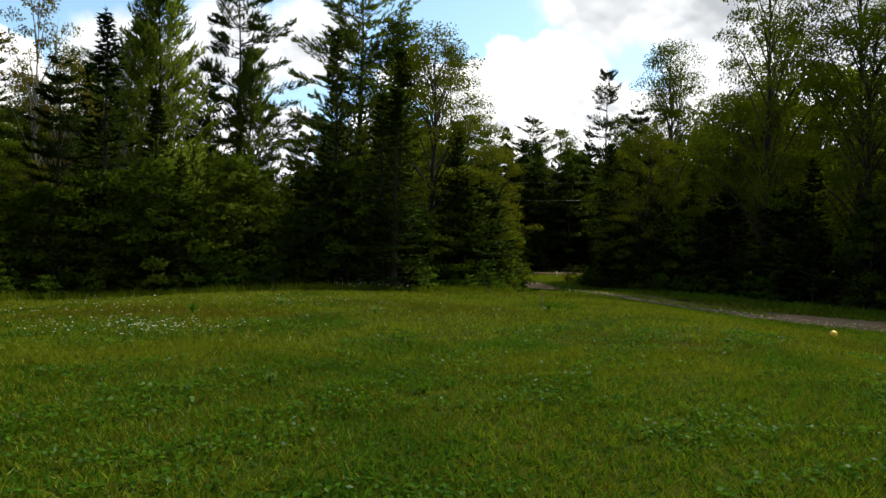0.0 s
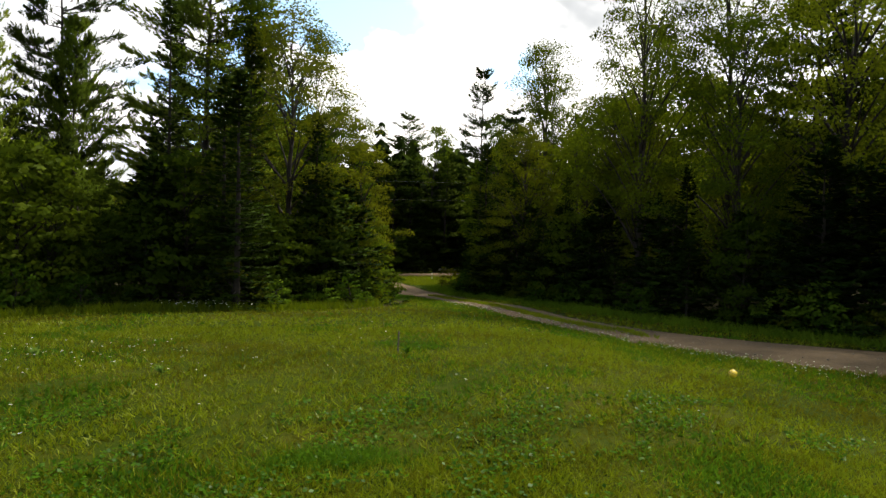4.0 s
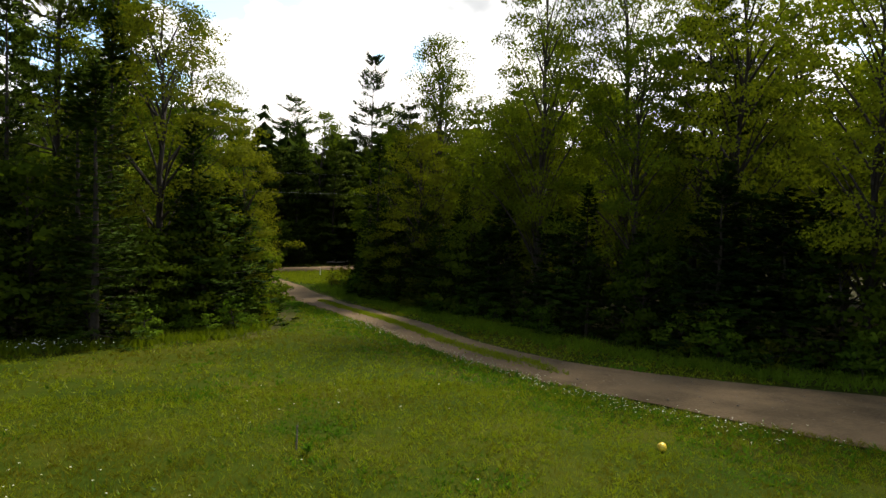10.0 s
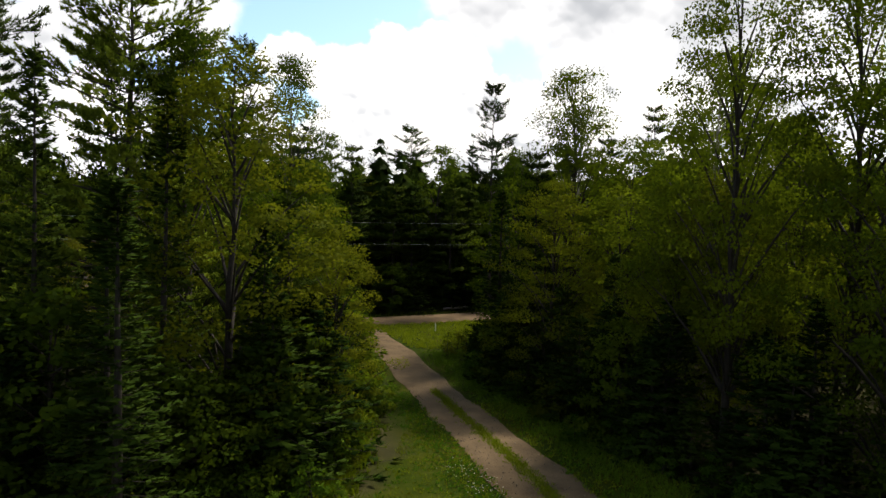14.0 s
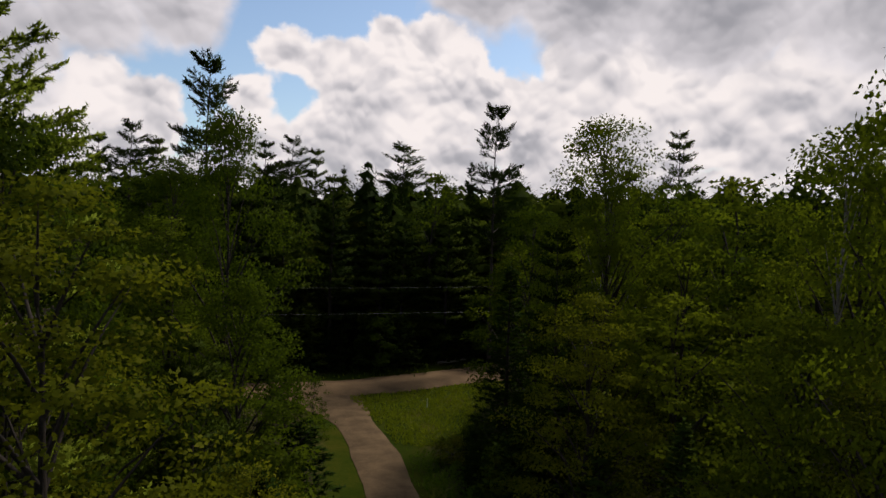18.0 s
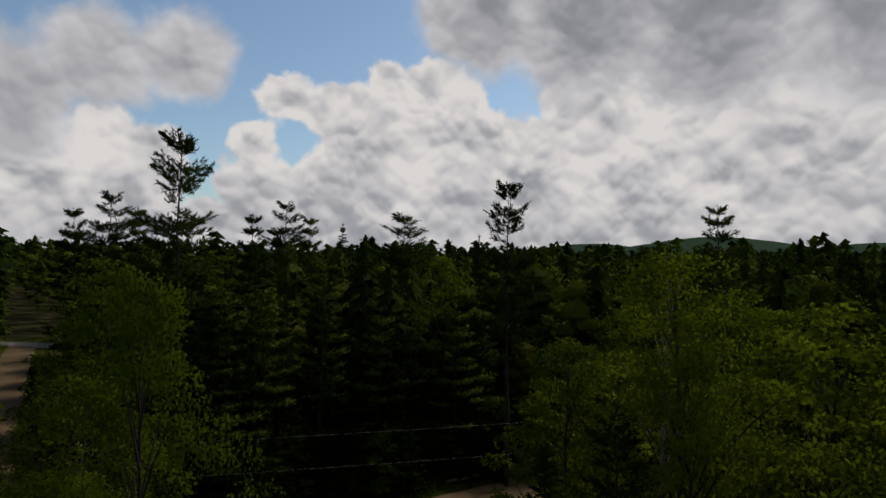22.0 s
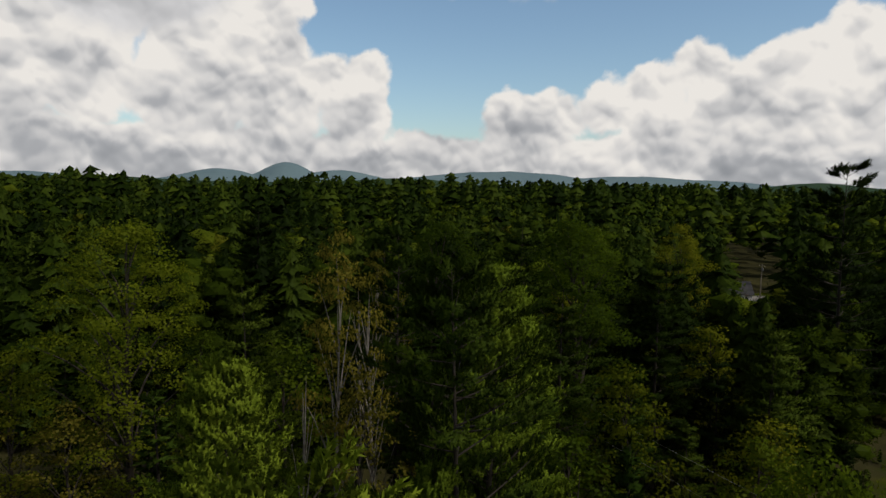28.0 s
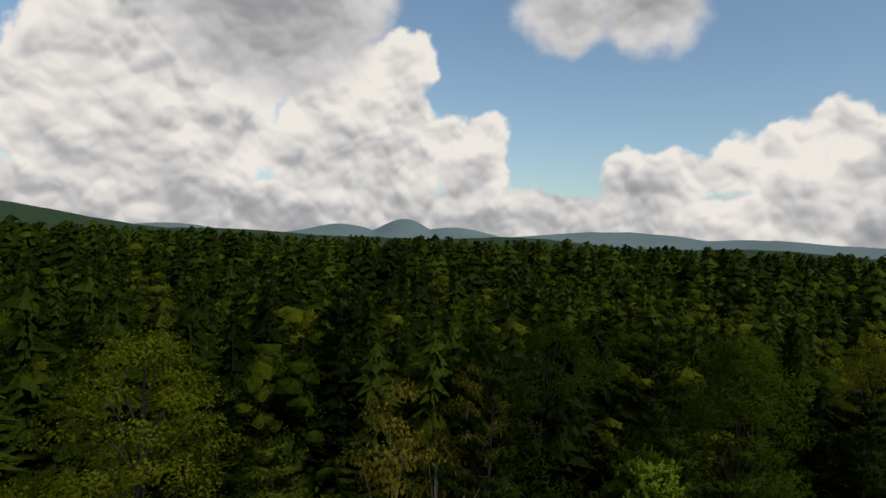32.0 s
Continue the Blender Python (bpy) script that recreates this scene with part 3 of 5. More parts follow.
for i in range(4):
    template("maple_near", "maple_tree", "leafy green maple at the wood edge", "tree", "forest maples",
             broadleaf(RNG, 20, 4.5 + 0.3 * i, 0.12, 86, 215, 0.175), MAPLE)
    template("maple_mid", "maple_tree", "leafy green maple in dense woods", "tree", "forest maples",
             broadleaf(RNG, 20, 4.2 + 0.3 * i, 0.14, 46, 80, 0.33), MAPLE)
for i in range(2):
    template("sapling", "maple_sapling", "bushy young green maple at the wood edge", "tree", "edge saplings",
             broadleaf(RNG, 7, 2.5, 0.02, 62, 62, 0.23, 0.08), MAPLE)
    template("hemlock", "hemlock_sapling", "young hemlock with flat drooping green boughs", "tree", "edge saplings",
             conifer(RNG, 7, 2.6, 0.02, "fir", 105, 13, 0.27, 0.42), FIR)
template("rust_mid", "maple_tree", "thin maple turning rusty brown in the woods", "tree", "forest maples",
         broadleaf(RNG, 20, 3.8, 0.35, 40, 80, 0.26), RUST)
template("birch", "birch_tree", "white-stemmed birch with thin rusty crown", "tree", "birches",
         broadleaf(RNG, 20, 3.5, 0.55, 34, 110, 0.2, 0.12), RUST, BIRCH)
template("bare", "dead_tree", "bare dead tree with forked grey twigs", "tree", "dead trees",
         (broadleaf(RNG, 20, 2.4, 0.4, 46, 4, 0.1)[:2] + (None,)), None, DEADWOOD)
for i in range(3):
    template("bush", "shrub", "leafy green shrub at the wood edge", "shrub", "edge shrubs",
             broadleaf(RNG, 2.2, 1.15, 0.05, 26, 34, 0.17, 0.05), BUSH)
template("bush_yellow", "shrub", "yellow-green shrub at the lawn edge", "shrub", "edge shrubs",
         broadleaf(RNG, 1.9, 1.1, 0.05, 22, 34, 0.16, 0.05), YELLOW)
HEIGHT = {"sapling": 7, "hemlock": 7, "bush": 2.2, "bush_yellow": 1.9}


def plant(key, x, y, top=None, height=None, width=1.0, turn=None, which=None):
    """Stand a tree of a kind with its top at a level, or of a height."""
    z = float(ground_z(x, y)) - 0.05
    hh = height if height else top - z
    s = hh / HEIGHT.get(key, 20)
    ts = TEMPLATES[key]
    src = ts[(which if which is not None else int(RNG.integers(0, 99))) % len(ts)]
    m = pose(x, y, z, 0, 0, turn if turn is not None else float(RNG.uniform(0, 360))) @ Matrix.Diagonal((s * width, s * width, s, 1))
    if src.name not in USED:
        USED[src.name] = True
        src.matrix_basis = m
        return src
    twin = src.copy()
    scene.collection.objects.link(twin)
    twin.matrix_basis = m
    for ch in src.children:
        c = ch.copy()
        scene.collection.objects.link(c)
        c.parent = twin
    return twin


# marked trees: kind, x, y, level of the top, width factor
MARKED = [("edge_pine", -7.0, 51.5, 24.3, 0.95), ("open", -19.5, 61, 26.5, 0.8), ("lone", -9.8, 117, 35.5, 0.85), ("lone", 28.3, 111, 30.5, 0.7), ("pine_near", 54, 108, 29, 0.8),
          ("open", -45.7, 123, 33, 0.8), ("maple_near", 0.4, 65.4, 21.4, 0.66), ("maple_near", -9.7, 68.5, 21, 0.7), ("fir_near", -11.2, 62.5, 22, 0.55),
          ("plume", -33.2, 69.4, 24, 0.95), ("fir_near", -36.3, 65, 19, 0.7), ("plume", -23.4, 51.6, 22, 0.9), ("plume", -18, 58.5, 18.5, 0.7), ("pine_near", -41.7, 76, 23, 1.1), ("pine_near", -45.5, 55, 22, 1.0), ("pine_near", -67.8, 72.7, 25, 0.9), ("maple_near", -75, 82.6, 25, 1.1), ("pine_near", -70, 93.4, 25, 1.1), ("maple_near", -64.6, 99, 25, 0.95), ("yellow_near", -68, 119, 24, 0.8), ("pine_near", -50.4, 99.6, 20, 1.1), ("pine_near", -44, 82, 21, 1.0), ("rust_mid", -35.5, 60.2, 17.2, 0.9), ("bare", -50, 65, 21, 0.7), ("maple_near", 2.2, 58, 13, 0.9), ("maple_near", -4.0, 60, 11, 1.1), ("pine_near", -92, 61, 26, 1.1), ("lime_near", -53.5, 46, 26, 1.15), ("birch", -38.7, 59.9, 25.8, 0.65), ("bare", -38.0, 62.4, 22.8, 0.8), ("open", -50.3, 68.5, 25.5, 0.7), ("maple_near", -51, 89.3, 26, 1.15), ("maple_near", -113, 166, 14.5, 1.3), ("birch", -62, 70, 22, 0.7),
          ("yellow_near", -0.8, 44.6, 16.0, 1.2), ("maple_near", -3.6, 49.5, 18.5, 0.85), ("fir_near", -3.0, 42.5, 14.5, 0.95), ("maple_near", 2.2, 57, 6.5, 1.2), ("fir_near", -7.0, 41, 15.5, 0.75), ("yellow_near", 3.8, 46.5, 8.6, 1.0),
          ("fir_near", 0.8, 42.0, 9.5, 1.0), ("fir_near", -12, 39.5, 5.5, 1.0), ("maple_near", -15, 44, 6.0, 1.1), ("fir_near", -20, 44, 12, 1.0), ("fir_near", -19.5, 36.5, 14.5, 1.0), ("pine_near", -24.5, 40, 12.5, 1.0),
          ("bare", -28, 55.5, 20.5, 0.7), ("fir_near", -24.5, 33, 10, 1.0), ("pine_near", -29, 33, 13, 1.0), ("maple_near", -28, 26, 13, 1.0),
          ("lime_near", 27, 51, 20, 0.9), ("bare", 25.5, 50, 19.5, 0.7), ("yellow_near", 18.5, 57, 12.0, 1.15), ("pine_near", 20.5, 66, 15.5, 1.0), ("maple_near", 22.5, 64.5, 18.5, 0.6), ("lime_near", 24, 67, 22.5, 0.85),
          ("yellow_near", 22.5, 44, 12.0, 1.0), ("lime_near", 21.2, 41.8, 21.5, 0.72), ("lime_near", 26.5, 40.5, 22, 0.85), ("maple_near", 24.5, 36, 15.5, 1.0), ("fir_near", 21.5, 37, 7, 1.3), ("lime_near", 28, 33, 20, 1.0), ("pine_near", 32, 40, 21, 1.0),
          ("fir_near", 24.5, 30, 8, 1.3), ("lime_near", 27.5, 25, 17, 1.0), ("lime_near", 31, 21, 16, 1.0), ("yellow_near", 33.5, 17, 14, 1.0), ("lime_near", 35, 28, 20, 1.0), ("fir_near", 20.6, 52, 8, 1.3), ("fir_near", 20, 63, 10, 1.2), ("fir_near", 19, 72, 13, 1.2),
          ("bare", 27, 74, 24, 0.9), ("maple_near", 23, 78, 17, 0.9), ("lone", -2.5, 190, 34, 1.0), ("lone", -36, 177, 34, 1.0), ("fir_mid", 13, 262, 33.5, 1.0), ("lone", 20.5, 150, 29.2, 1.2), ("fir_mid", 31.5, 138, 25.7, 0.8), ("pine_mid", -40, 172, 31, 0.8), ("pine_mid", -31, 180, 32, 0.8), ("pine_mid", -5, 150, 29, 0.8), ("pine_mid", 4, 170, 30, 0.8)]
STOOD = []
for key, x, y, top, width in MARKED:
    plant(key, x, y, top, None, width)
    STOOD.append((x, y))
STOOD = np.array(STOOD)
EYES = np.array([m.translation[:] for _, m in PATH])


def spots(x0, x1, y0, y1, gap, seed):
    r = np.random.default_rng(seed)
    gx, gy = np.meshgrid(np.arange(x0, x1, gap), np.arange(y0, y1, gap * 0.9))
    gx = gx + (np.arange(gx.shape[0]) % 2)[:, None] * gap / 2
    p = np.column_stack([gx.ravel(), gy.ravel()]) + r.uniform(-0.36, 0.36, (gx.size, 2)) * gap
    return p[~open_land(p[:, 0], p[:, 1])]


# open sight: eye, bearings, reach, and how steeply the view falls over the trees
SIGHT = [(6.1, 31.4, 17.9, -13, 14.5, 75, 0.31), (7.8, 45, 28, -33, -26.5, 120, 0.32), (7.8, 45, 28, -26.5, -21, 200, 0.19), (7.2, 39, 22, -30, -20, 82, 0.30), (7.2, 39, 22, -25.5, -19.5, 215, 0.14),
         (-2.3, 52.8, 31.7, -40.8, -37.2, 215, 0.170), (-9.9, 55.4, 33.3, -44.5, -41.5, 170, 0.175), (2.6, 13, 7.9, 4, 16, 90, 0.115), (1.3, 6.2, 2.9, 5.0, 14.5, 95, 0.055), (4.2, 21, 11.7, 3.5, 15, 90, 0.17), (-2.3, 52.8, 31.7, -115, -42, 36, 0.50), (4, 50, 30.4, -105, -42, 36, 0.50)]
SKYLINE = [(-40, -27, 0.20), (-27, -17.5, 0.13), (-17.5, -12, 0.07), (-12, -8, 0.18), (-8, 6, 0.26), (6, 16, 0.15), (16, 22, 0.29), (22, 60, 0.46)]


def highest(x, y, u):
    """How high a treetop may stand at a spot; u varies the skyline."""
    top = 60.0
    for ex, ey, ez, a0, a1, dm, k in SIGHT:
        d, a = math.hypot(x - ex, y - ey), math.degrees(math.atan2(x - ex, y - ey))
        if a0 < a < a1 and d < dm:
            top = min(top, ez - k * d)
    d, a = math.hypot(x, y), math.degrees(math.atan2(x, y))
    for a0, a1, k in SKYLINE:
        if a0 <= a < a1 and d < 140:
            top = min(top, 2.1 + d * k * (0.72 + 0.42 * u))
    e = np.hypot(EYES[:, 0] - x, EYES[:, 1] - y)
    for (ex, ey, ez), d in zip(EYES, e):
        if d < 26:
            top = min(top, ez - 3.2 - 0.20 * d if ez > 19.5 else (ez - 3 if d < 12 else 60))
    return top


# the woods, tree by tree, within reach of the flight
p = np.vstack([spots(-95, -4, 8, 140, 7.3, 5), spots(-4, 75, 8, 140, 6.2, 6)])
reach = np.sqrt(((p[:, None] - EYES[None, ::4, :2]) ** 2).sum(-1)).min(1)
alone = np.sqrt(((p[:, None] - STOOD[None]) ** 2).sum(-1)).min(1) > np.where(p[:, 0] < -4, 4.6, 2.6)
p, reach = p[(reach < 72) & alone], reach[(reach < 72) & alone]
behind = (p[:, 1] < 20 - 0.25 * p[:, 0]) & (p[:, 0] < -30)
p, reach = p[~behind], reach[~behind]
for (x, y), d in zip(p, reach):
    west = x < -4
    near = d < (30 if west else 16)
    u = RNG.uniform()
    right = x > 15 and y < 100
    east = 0.60 if right else (0.14 if y > 100 else 0.32)
    if u < east:
        key = "lime" if right and RNG.uniform() < 0.6 else "maple"
    elif u < east + (0.24 if right else 0.15 if x < -20 and y < 100 else 0.09):
        key = ("yellow" if x > 14 or x < -20 else "maple") if RNG.uniform() < 0.84 else "rust"
    elif u < (0.92 if y > 100 else 0.84):
        key = "pine"
    else:
        key = "fir"
    if key == "pine" and y < 43.5 and x < 9:
        key = "fir"
    key = key + ("_near" if near and key != "rust" else "_mid")
    edge = min(float(away(x, y, ROAD_L)[0]), float(away(x, y, DRIVE_L)[0]))
    hgt = RNG.uniform(12, 26) if edge > 9 else RNG.uniform(10, 18)
    if y > 100:
        hgt = RNG.uniform(19, 29)
    if right:
        hgt = RNG.uniform(16, 24)
    if x < -14 and 38 < y < 82:
        hgt = RNG.uniform(9, 22)
    if key.startswith("fir"):
        hgt *= 0.85
    cap = highest(float(x), float(y), float(RNG.uniform())) - float(ground_z(x, y))
    if cap < 2.5:
        continue
    hgt = min(hgt, cap)
    plant(key, float(x), float(y), None, float(hgt), float(RNG.uniform(0.85, 1.2) if key.startswith("pine") else RNG.uniform(0.9, 1.3)) * (1.1 if west else 1.0))

# young growth, leafy to the ground, along the wood edges
for line, n in (([(-27, 27), (-23.5, 33.5), (-15, 37), (-9, 38.5), (-5, 38.8), (-1, 39.8), (0.8, 41.6), (2.4, 45.5), (3.4, 50.5), (3.9, 57), (3.5, 65)], 46), ([(32, 18.5), (26.5, 26.5), (21.9, 34.5), (19.8, 43.5), (18.8, 52.5), (17.6, 62.5), (17.8, 74), (20, 83)], 52)):
    l = polyline(line, 0.3)
    for k in range(n):
        c = l[int((k + RNG.uniform(0.1, 0.9)) / n * (len(l) - 1))] + RNG.normal(0, 0.55, 2)
        left = line[0][0] < 0
        hgt = min(float(RNG.uniform(3.2, 8.5)), highest(float(c[0]), float(c[1]), 1.0) - float(ground_z(*c)))
        if hgt > 1.5:
            plant("hemlock" if RNG.uniform() < (0.72 if not left else 0.2 if c[0] < -8 else 0.45) else "sapling", float(c[0]), float(c[1]), None, hgt, float(RNG.uniform(1.0, 1.35)))

# dark understorey along the far side of the road
l = ROAD_L[(ROAD_L[:, 0] > -26) & (ROAD_L[:, 0] < 66)]
t_ = unit(np.gradient(l, axis=0))
for k in range(96):
    i = int(RNG.integers(0, len(l)))
    off = float(RNG.uniform(5.6, 13))
    c = l[i] + np.array([t_[i, 1], -t_[i, 0]]) * off
    if open_land(c[0], c[1])[0]:
        continue
    plant("hemlock" if RNG.uniform() < 0.7 else "sapling", float(c[0]), float(c[1]), None, float(RNG.uniform(4, 6 + off * 0.5)), float(RNG.uniform(1.1, 1.5)))

# shrubs along the edges
for line, n, off in (([(-25, 24), (-22.5, 31), (-15, 35), (-5, 36.8), (0, 38.2), (2.8, 40.6), (4.4, 46), (5.8, 55), (6.2, 66)], 46, 1.1), ([(30, 18.5), (24.5, 26.5), (20.3, 34.5), (18.3, 44), (17.3, 55), (16.2, 67), (17, 78)], 44, 1.0)):
    l = polyline(line, 0.5)
    for k in range(n):
        c = l[int(RNG.integers(0, len(l)))] + RNG.normal(0, off * 0.6, 2)
        if away(c[0], c[1], DRIVE_L)[0] < 2.9 * broad(c[1]):
            continue
        plant("bush_yellow" if RNG.uniform() < 0.12 else "bush", float(c[0]), float(c[1]), None, float(RNG.uniform(0.7, 2.3)), float(RNG.uniform(0.9, 1.4)))


# models that no spot took
for made in TEMPLATES.values():
    for ob in made:
        if ob.name not in USED:
            for ch in list(ob.children):
                bpy.data.objects.remove(ch)
            bpy.data.objects.remove(ob)


# ---- woods beyond, too many to count ----
def tiered_form(rng, r, tiers, points, shards, size, bare=0.12):
    """A far pine 20 m high: ragged tiers of boughs with needle tufts on them."""
    tris = []
    for k in range(tiers):
        u = (k + rng.uniform(0.0, 1.0)) / tiers
        z = (bare + (0.97 - bare) * u) * 20
        rad = (r * (1 - u ** 2.2) ** 0.8 + 0.5) * rng.uniform(0.75, 1.15)
        a = np.sort(rng.uniform(0, 2 * np.pi, points) * 0.35 + np.arange(points) / points * 2 * np.pi)
        tip = rad * rng.uniform(0.4, 1.05, points)
        notch = rad * rng.uniform(0.25, 0.5, points)
        b = a + np.diff(np.append(a, a[0] + 2 * np.pi)) / 2
        T = np.column_stack([np.cos(a) * tip, np.sin(a) * tip, z + rng.uniform(-0.6, 0.6, points)])
        N = np.column_stack([np.cos(b) * notch, np.sin(b) * notch, z + 0.1 + rng.uniform(-0.1, 0.2, points)])
        A = np.tile([0, 0, z + min(0.5 + 0.9 * 20 * (0.97 - bare) / tiers, 0.5 + 0.45 * rad)], (points, 1))
        for one, two in ((np.roll(N, 1, 0), T), (T, N)):
            out = unit((one + two) / 2 * [1, 1, 0])
            tris.append(facing(np.stack([A, one, two], 1), out * 0.75 + [0, 0, 0.45] + rng.normal(0, 0.15, (points, 3))))
    u = rng.uniform(0, 1, shards) ** 0.85
    u = (np.floor(u * tiers) + rng.uniform(0.0, 0.8, shards)) / tiers
    rad = (r * (1 - u ** 2.2) ** 0.8 + 0.4) * rng.uniform(0.25, 1.12, shards)
    a = rng.uniform(0, 2 * np.pi, shards)
    out = np.column_stack([np.cos(a), np.sin(a), np.zeros(shards)])
    at_ = out * rad[:, None] + np.column_stack([np.zeros((shards, 2)), (bare + (0.97 - bare) * u) * 20 + rng.uniform(-0.1, 0.45, shards)])
    tris.append(facing(leaves(rng, at_, out + rng.normal(0, 0.6, (shards, 3)) + [0, 0, 0.3], rng.normal(0, 0.4, (shards, 3)) + [0, 0, 1], size, size * 0.5, 0.05, True), out * 0.75 + [0, 0, 0.45] + rng.normal(0, 0.12, (shards, 3))))
    return np.concatenate(tris)


def clumped_form(rng, r, clumps, shards, size, bare=0.2):
    """A far broadleaf tree 20 m high: uneven leafy clumps with loose leaves round them."""
    bm = bmesh.new()
    bmesh.ops.create_icosphere(bm, subdivisions=1, radius=1.0)
    ball_ = np.array([[v.co[:] for v in f.verts] for f in bm.faces])
    bm.free()
    tris = []
    for k in range(clumps):
        u = (k + rng.uniform(0, 1)) / clumps
        z = (bare + (0.92 - bare) * u) * 20
        az, rad = k * 2.4 + rng.uniform(-0.5, 0.5), r * 0.72 * math.sin(math.pi * min(1, u * 0.8 + 0.22)) ** 0.7 * rng.uniform(0.3, 1.1)
        c = np.array([math.cos(az) * rad, math.sin(az) * rad, z])
        big = r * rng.uniform(0.26, 0.42)
        squash = np.array([1, 1, rng.uniform(0.5, 0.75)])
        rough = 1 + 0.35 * np.sin(ball_ @ rng.normal(0, 3, 3) + rng.uniform(0, 6))
        mid = ball_.mean(1)
        tris.append(facing(c + ball_ * rough[..., None] * squash * big * 0.78, mid + [math.cos(az) * 0.4, math.sin(az) * 0.4, 0.25]))
        g = unit(rng.normal(0, 1, (shards, 3)))
        tris.append(facing(leaves(rng, c + g * squash * big * rng.uniform(0.7, 1.25, (shards, 1)), g + rng.normal(0, 0.7, (shards, 3)), g + rng.normal(0, 0.4, (shards, 3)), size, size * 0.8, 0.1, True), g + [math.cos(az) * 0.4, math.sin(az) * 0.4, 0.25]))
    return np.concatenate(tris)


def far_trees(name, label, pts, rng, forms, mat, hmin, hmax):
    """One sheet of woods: each point gets a light form of a tree, scaled and turned."""
    chunks, tones = [], []
    for k, form in enumerate(forms):
        sel = pts[k::len(forms)]
        if not len(sel):
            continue
        n = len(sel)
        a = rng.uniform(0, 2 * np.pi, n)
        tops = np.array([highest(float(a_), float(b_), 0.7) for a_, b_ in sel]) if name[:3] in ("dis", "nea") else np.full(n, 99.0)
        s = np.clip(np.minimum(rng.uniform(hmin, hmax, n), tops - ground_z(sel[:, 0], sel[:, 1])), 2.0, 99) / 20
        w = s * rng.uniform(0.9, 1.25, n)
        fv, fn = form[:, :-1].reshape(-1, 3), form[:, -1]
        X = fv[None, :, 0] * np.cos(a)[:, None] - fv[None, :, 1] * np.sin(a)[:, None]
        Y = fv[None, :, 0] * np.sin(a)[:, None] + fv[None, :, 1] * np.cos(a)[:, None]
        zz = ground_z(sel[:, 0], sel[:, 1])
        NX = fn[None, :, 0] * np.cos(a)[:, None] - fn[None, :, 1] * np.sin(a)[:, None]
        NY = fn[None, :, 0] * np.sin(a)[:, None] + fn[None, :, 1] * np.cos(a)[:, None]
        nrm_ = np.stack([NX, NY, np.broadcast_to(fn[None, :, 2], NX.shape)], -1).reshape(-1, 1, 3)
        body_ = (np.stack([X * w[:, None] + sel[:, :1], Y * w[:, None] + sel[:, 1:], fv[None, :, 2] * s[:, None] + zz[:, None]], -1).reshape(-1, form.shape[1] - 1, 3))
        chunks.append(np.concatenate([body_, nrm_], 1))
        tones.append(np.repeat(rng.uniform(0, 1, n), len(fv)))
    ob = new(name, crown_mesh(name, np.concatenate(chunks), mat))
    tone = ob.data.attributes.new("tone", "FLOAT", "POINT")
    tone.data.foreach_set("value", np.concatenate(tones).astype(np.float32))
    return tagged(ob, label, "woods", kind="stuff")


def view_side(q):
    """The land that lies ahead of the flight at some time."""
    az = np.degrees(np.arctan2(q[:, 0] - 0, q[:, 1] - 45))
    return (az > -125) & (az < 62)


r2 = np.random.default_rng(8)
ring = spots(-240, 210, -90, 330, 6.2, 21)
dist = np.sqrt(((ring[:, None] - EYES[None, ::4, :2]) ** 2).sum(-1)).min(1)
ring = ring[(dist >= 72) & (dist < 210) & view_side(ring)]
r2.shuffle(ring)
ring_d = np.sqrt(((ring[:, None] - EYES[None, ::4, :2]) ** 2).sum(-1)).min(1)
inner, wider = ring[ring_d < 128], ring[ring_d >= 128]
for tag, pts, tiers, points, tufts_n, needle, clumps, leaf_n, leaf in (("nearer", inner, 17, 13, 1500, 0.30, 20, 115, 0.32), ("distant", wider, 12, 9, 260, 0.5, 12, 32, 0.5)):
    pine_forms = [tiered_form(r2, 3.6, tiers, points, tufts_n, needle) for _ in range(4)]
    leaf_forms = [clumped_form(r2, 4.8, clumps, leaf_n, leaf) for _ in range(4)]
    n3 = len(pts)
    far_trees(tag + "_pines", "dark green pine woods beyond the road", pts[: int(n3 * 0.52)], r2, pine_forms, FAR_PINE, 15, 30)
    far_trees(tag + "_maples", "green broadleaf woods among the pines", pts[int(n3 * 0.52): int(n3 * 0.94)], r2, leaf_forms, FAR_LEAF, 13, 26)
    far_trees(tag + "_turning_trees", "yellowing broadleaf trees among the woods", pts[int(n3 * 0.94):], r2, leaf_forms, FAR_YELLOW, 13, 25)
outer = spots(-620, 480, -260, 700, 9.0, 22)
dist = np.hypot(outer[:, 0], outer[:, 1] - 45)
outer = outer[(dist >= 215) & (dist < 640) & view_side(outer)]
r2.shuffle(outer)
low_pine = [tiered_form(r2, 3.4, 7, 6, 24, 0.8, 0.5) for _ in range(4)]
low_leaf = [clumped_form(r2, 5.2, 3, 8, 1.1, 0.55) for _ in range(3)]
half = len(outer) // 2
far_trees("far_pine_woods", "far dark pine woods to the horizon", outer[:half], r2, low_pine, FAR_PINE, 21, 37)
far_trees("far_leaf_woods", "far green broadleaf woods to the horizon", outer[half:], r2, low_leaf, FAR_LEAF, 19, 31)

# ---- ground, roads, far land ----
def stretched(lo, hi, centre, fine, n):
    u = np.linspace(-1, 1, n)
    s = np.sign(u) * (np.abs(u) * fine + (np.abs(u) ** 7) * (1 - 0))
    s = np.where(u < 0, s / (1 + fine) * (centre - lo), s / (1 + fine) * (hi - centre))
    return s + centre


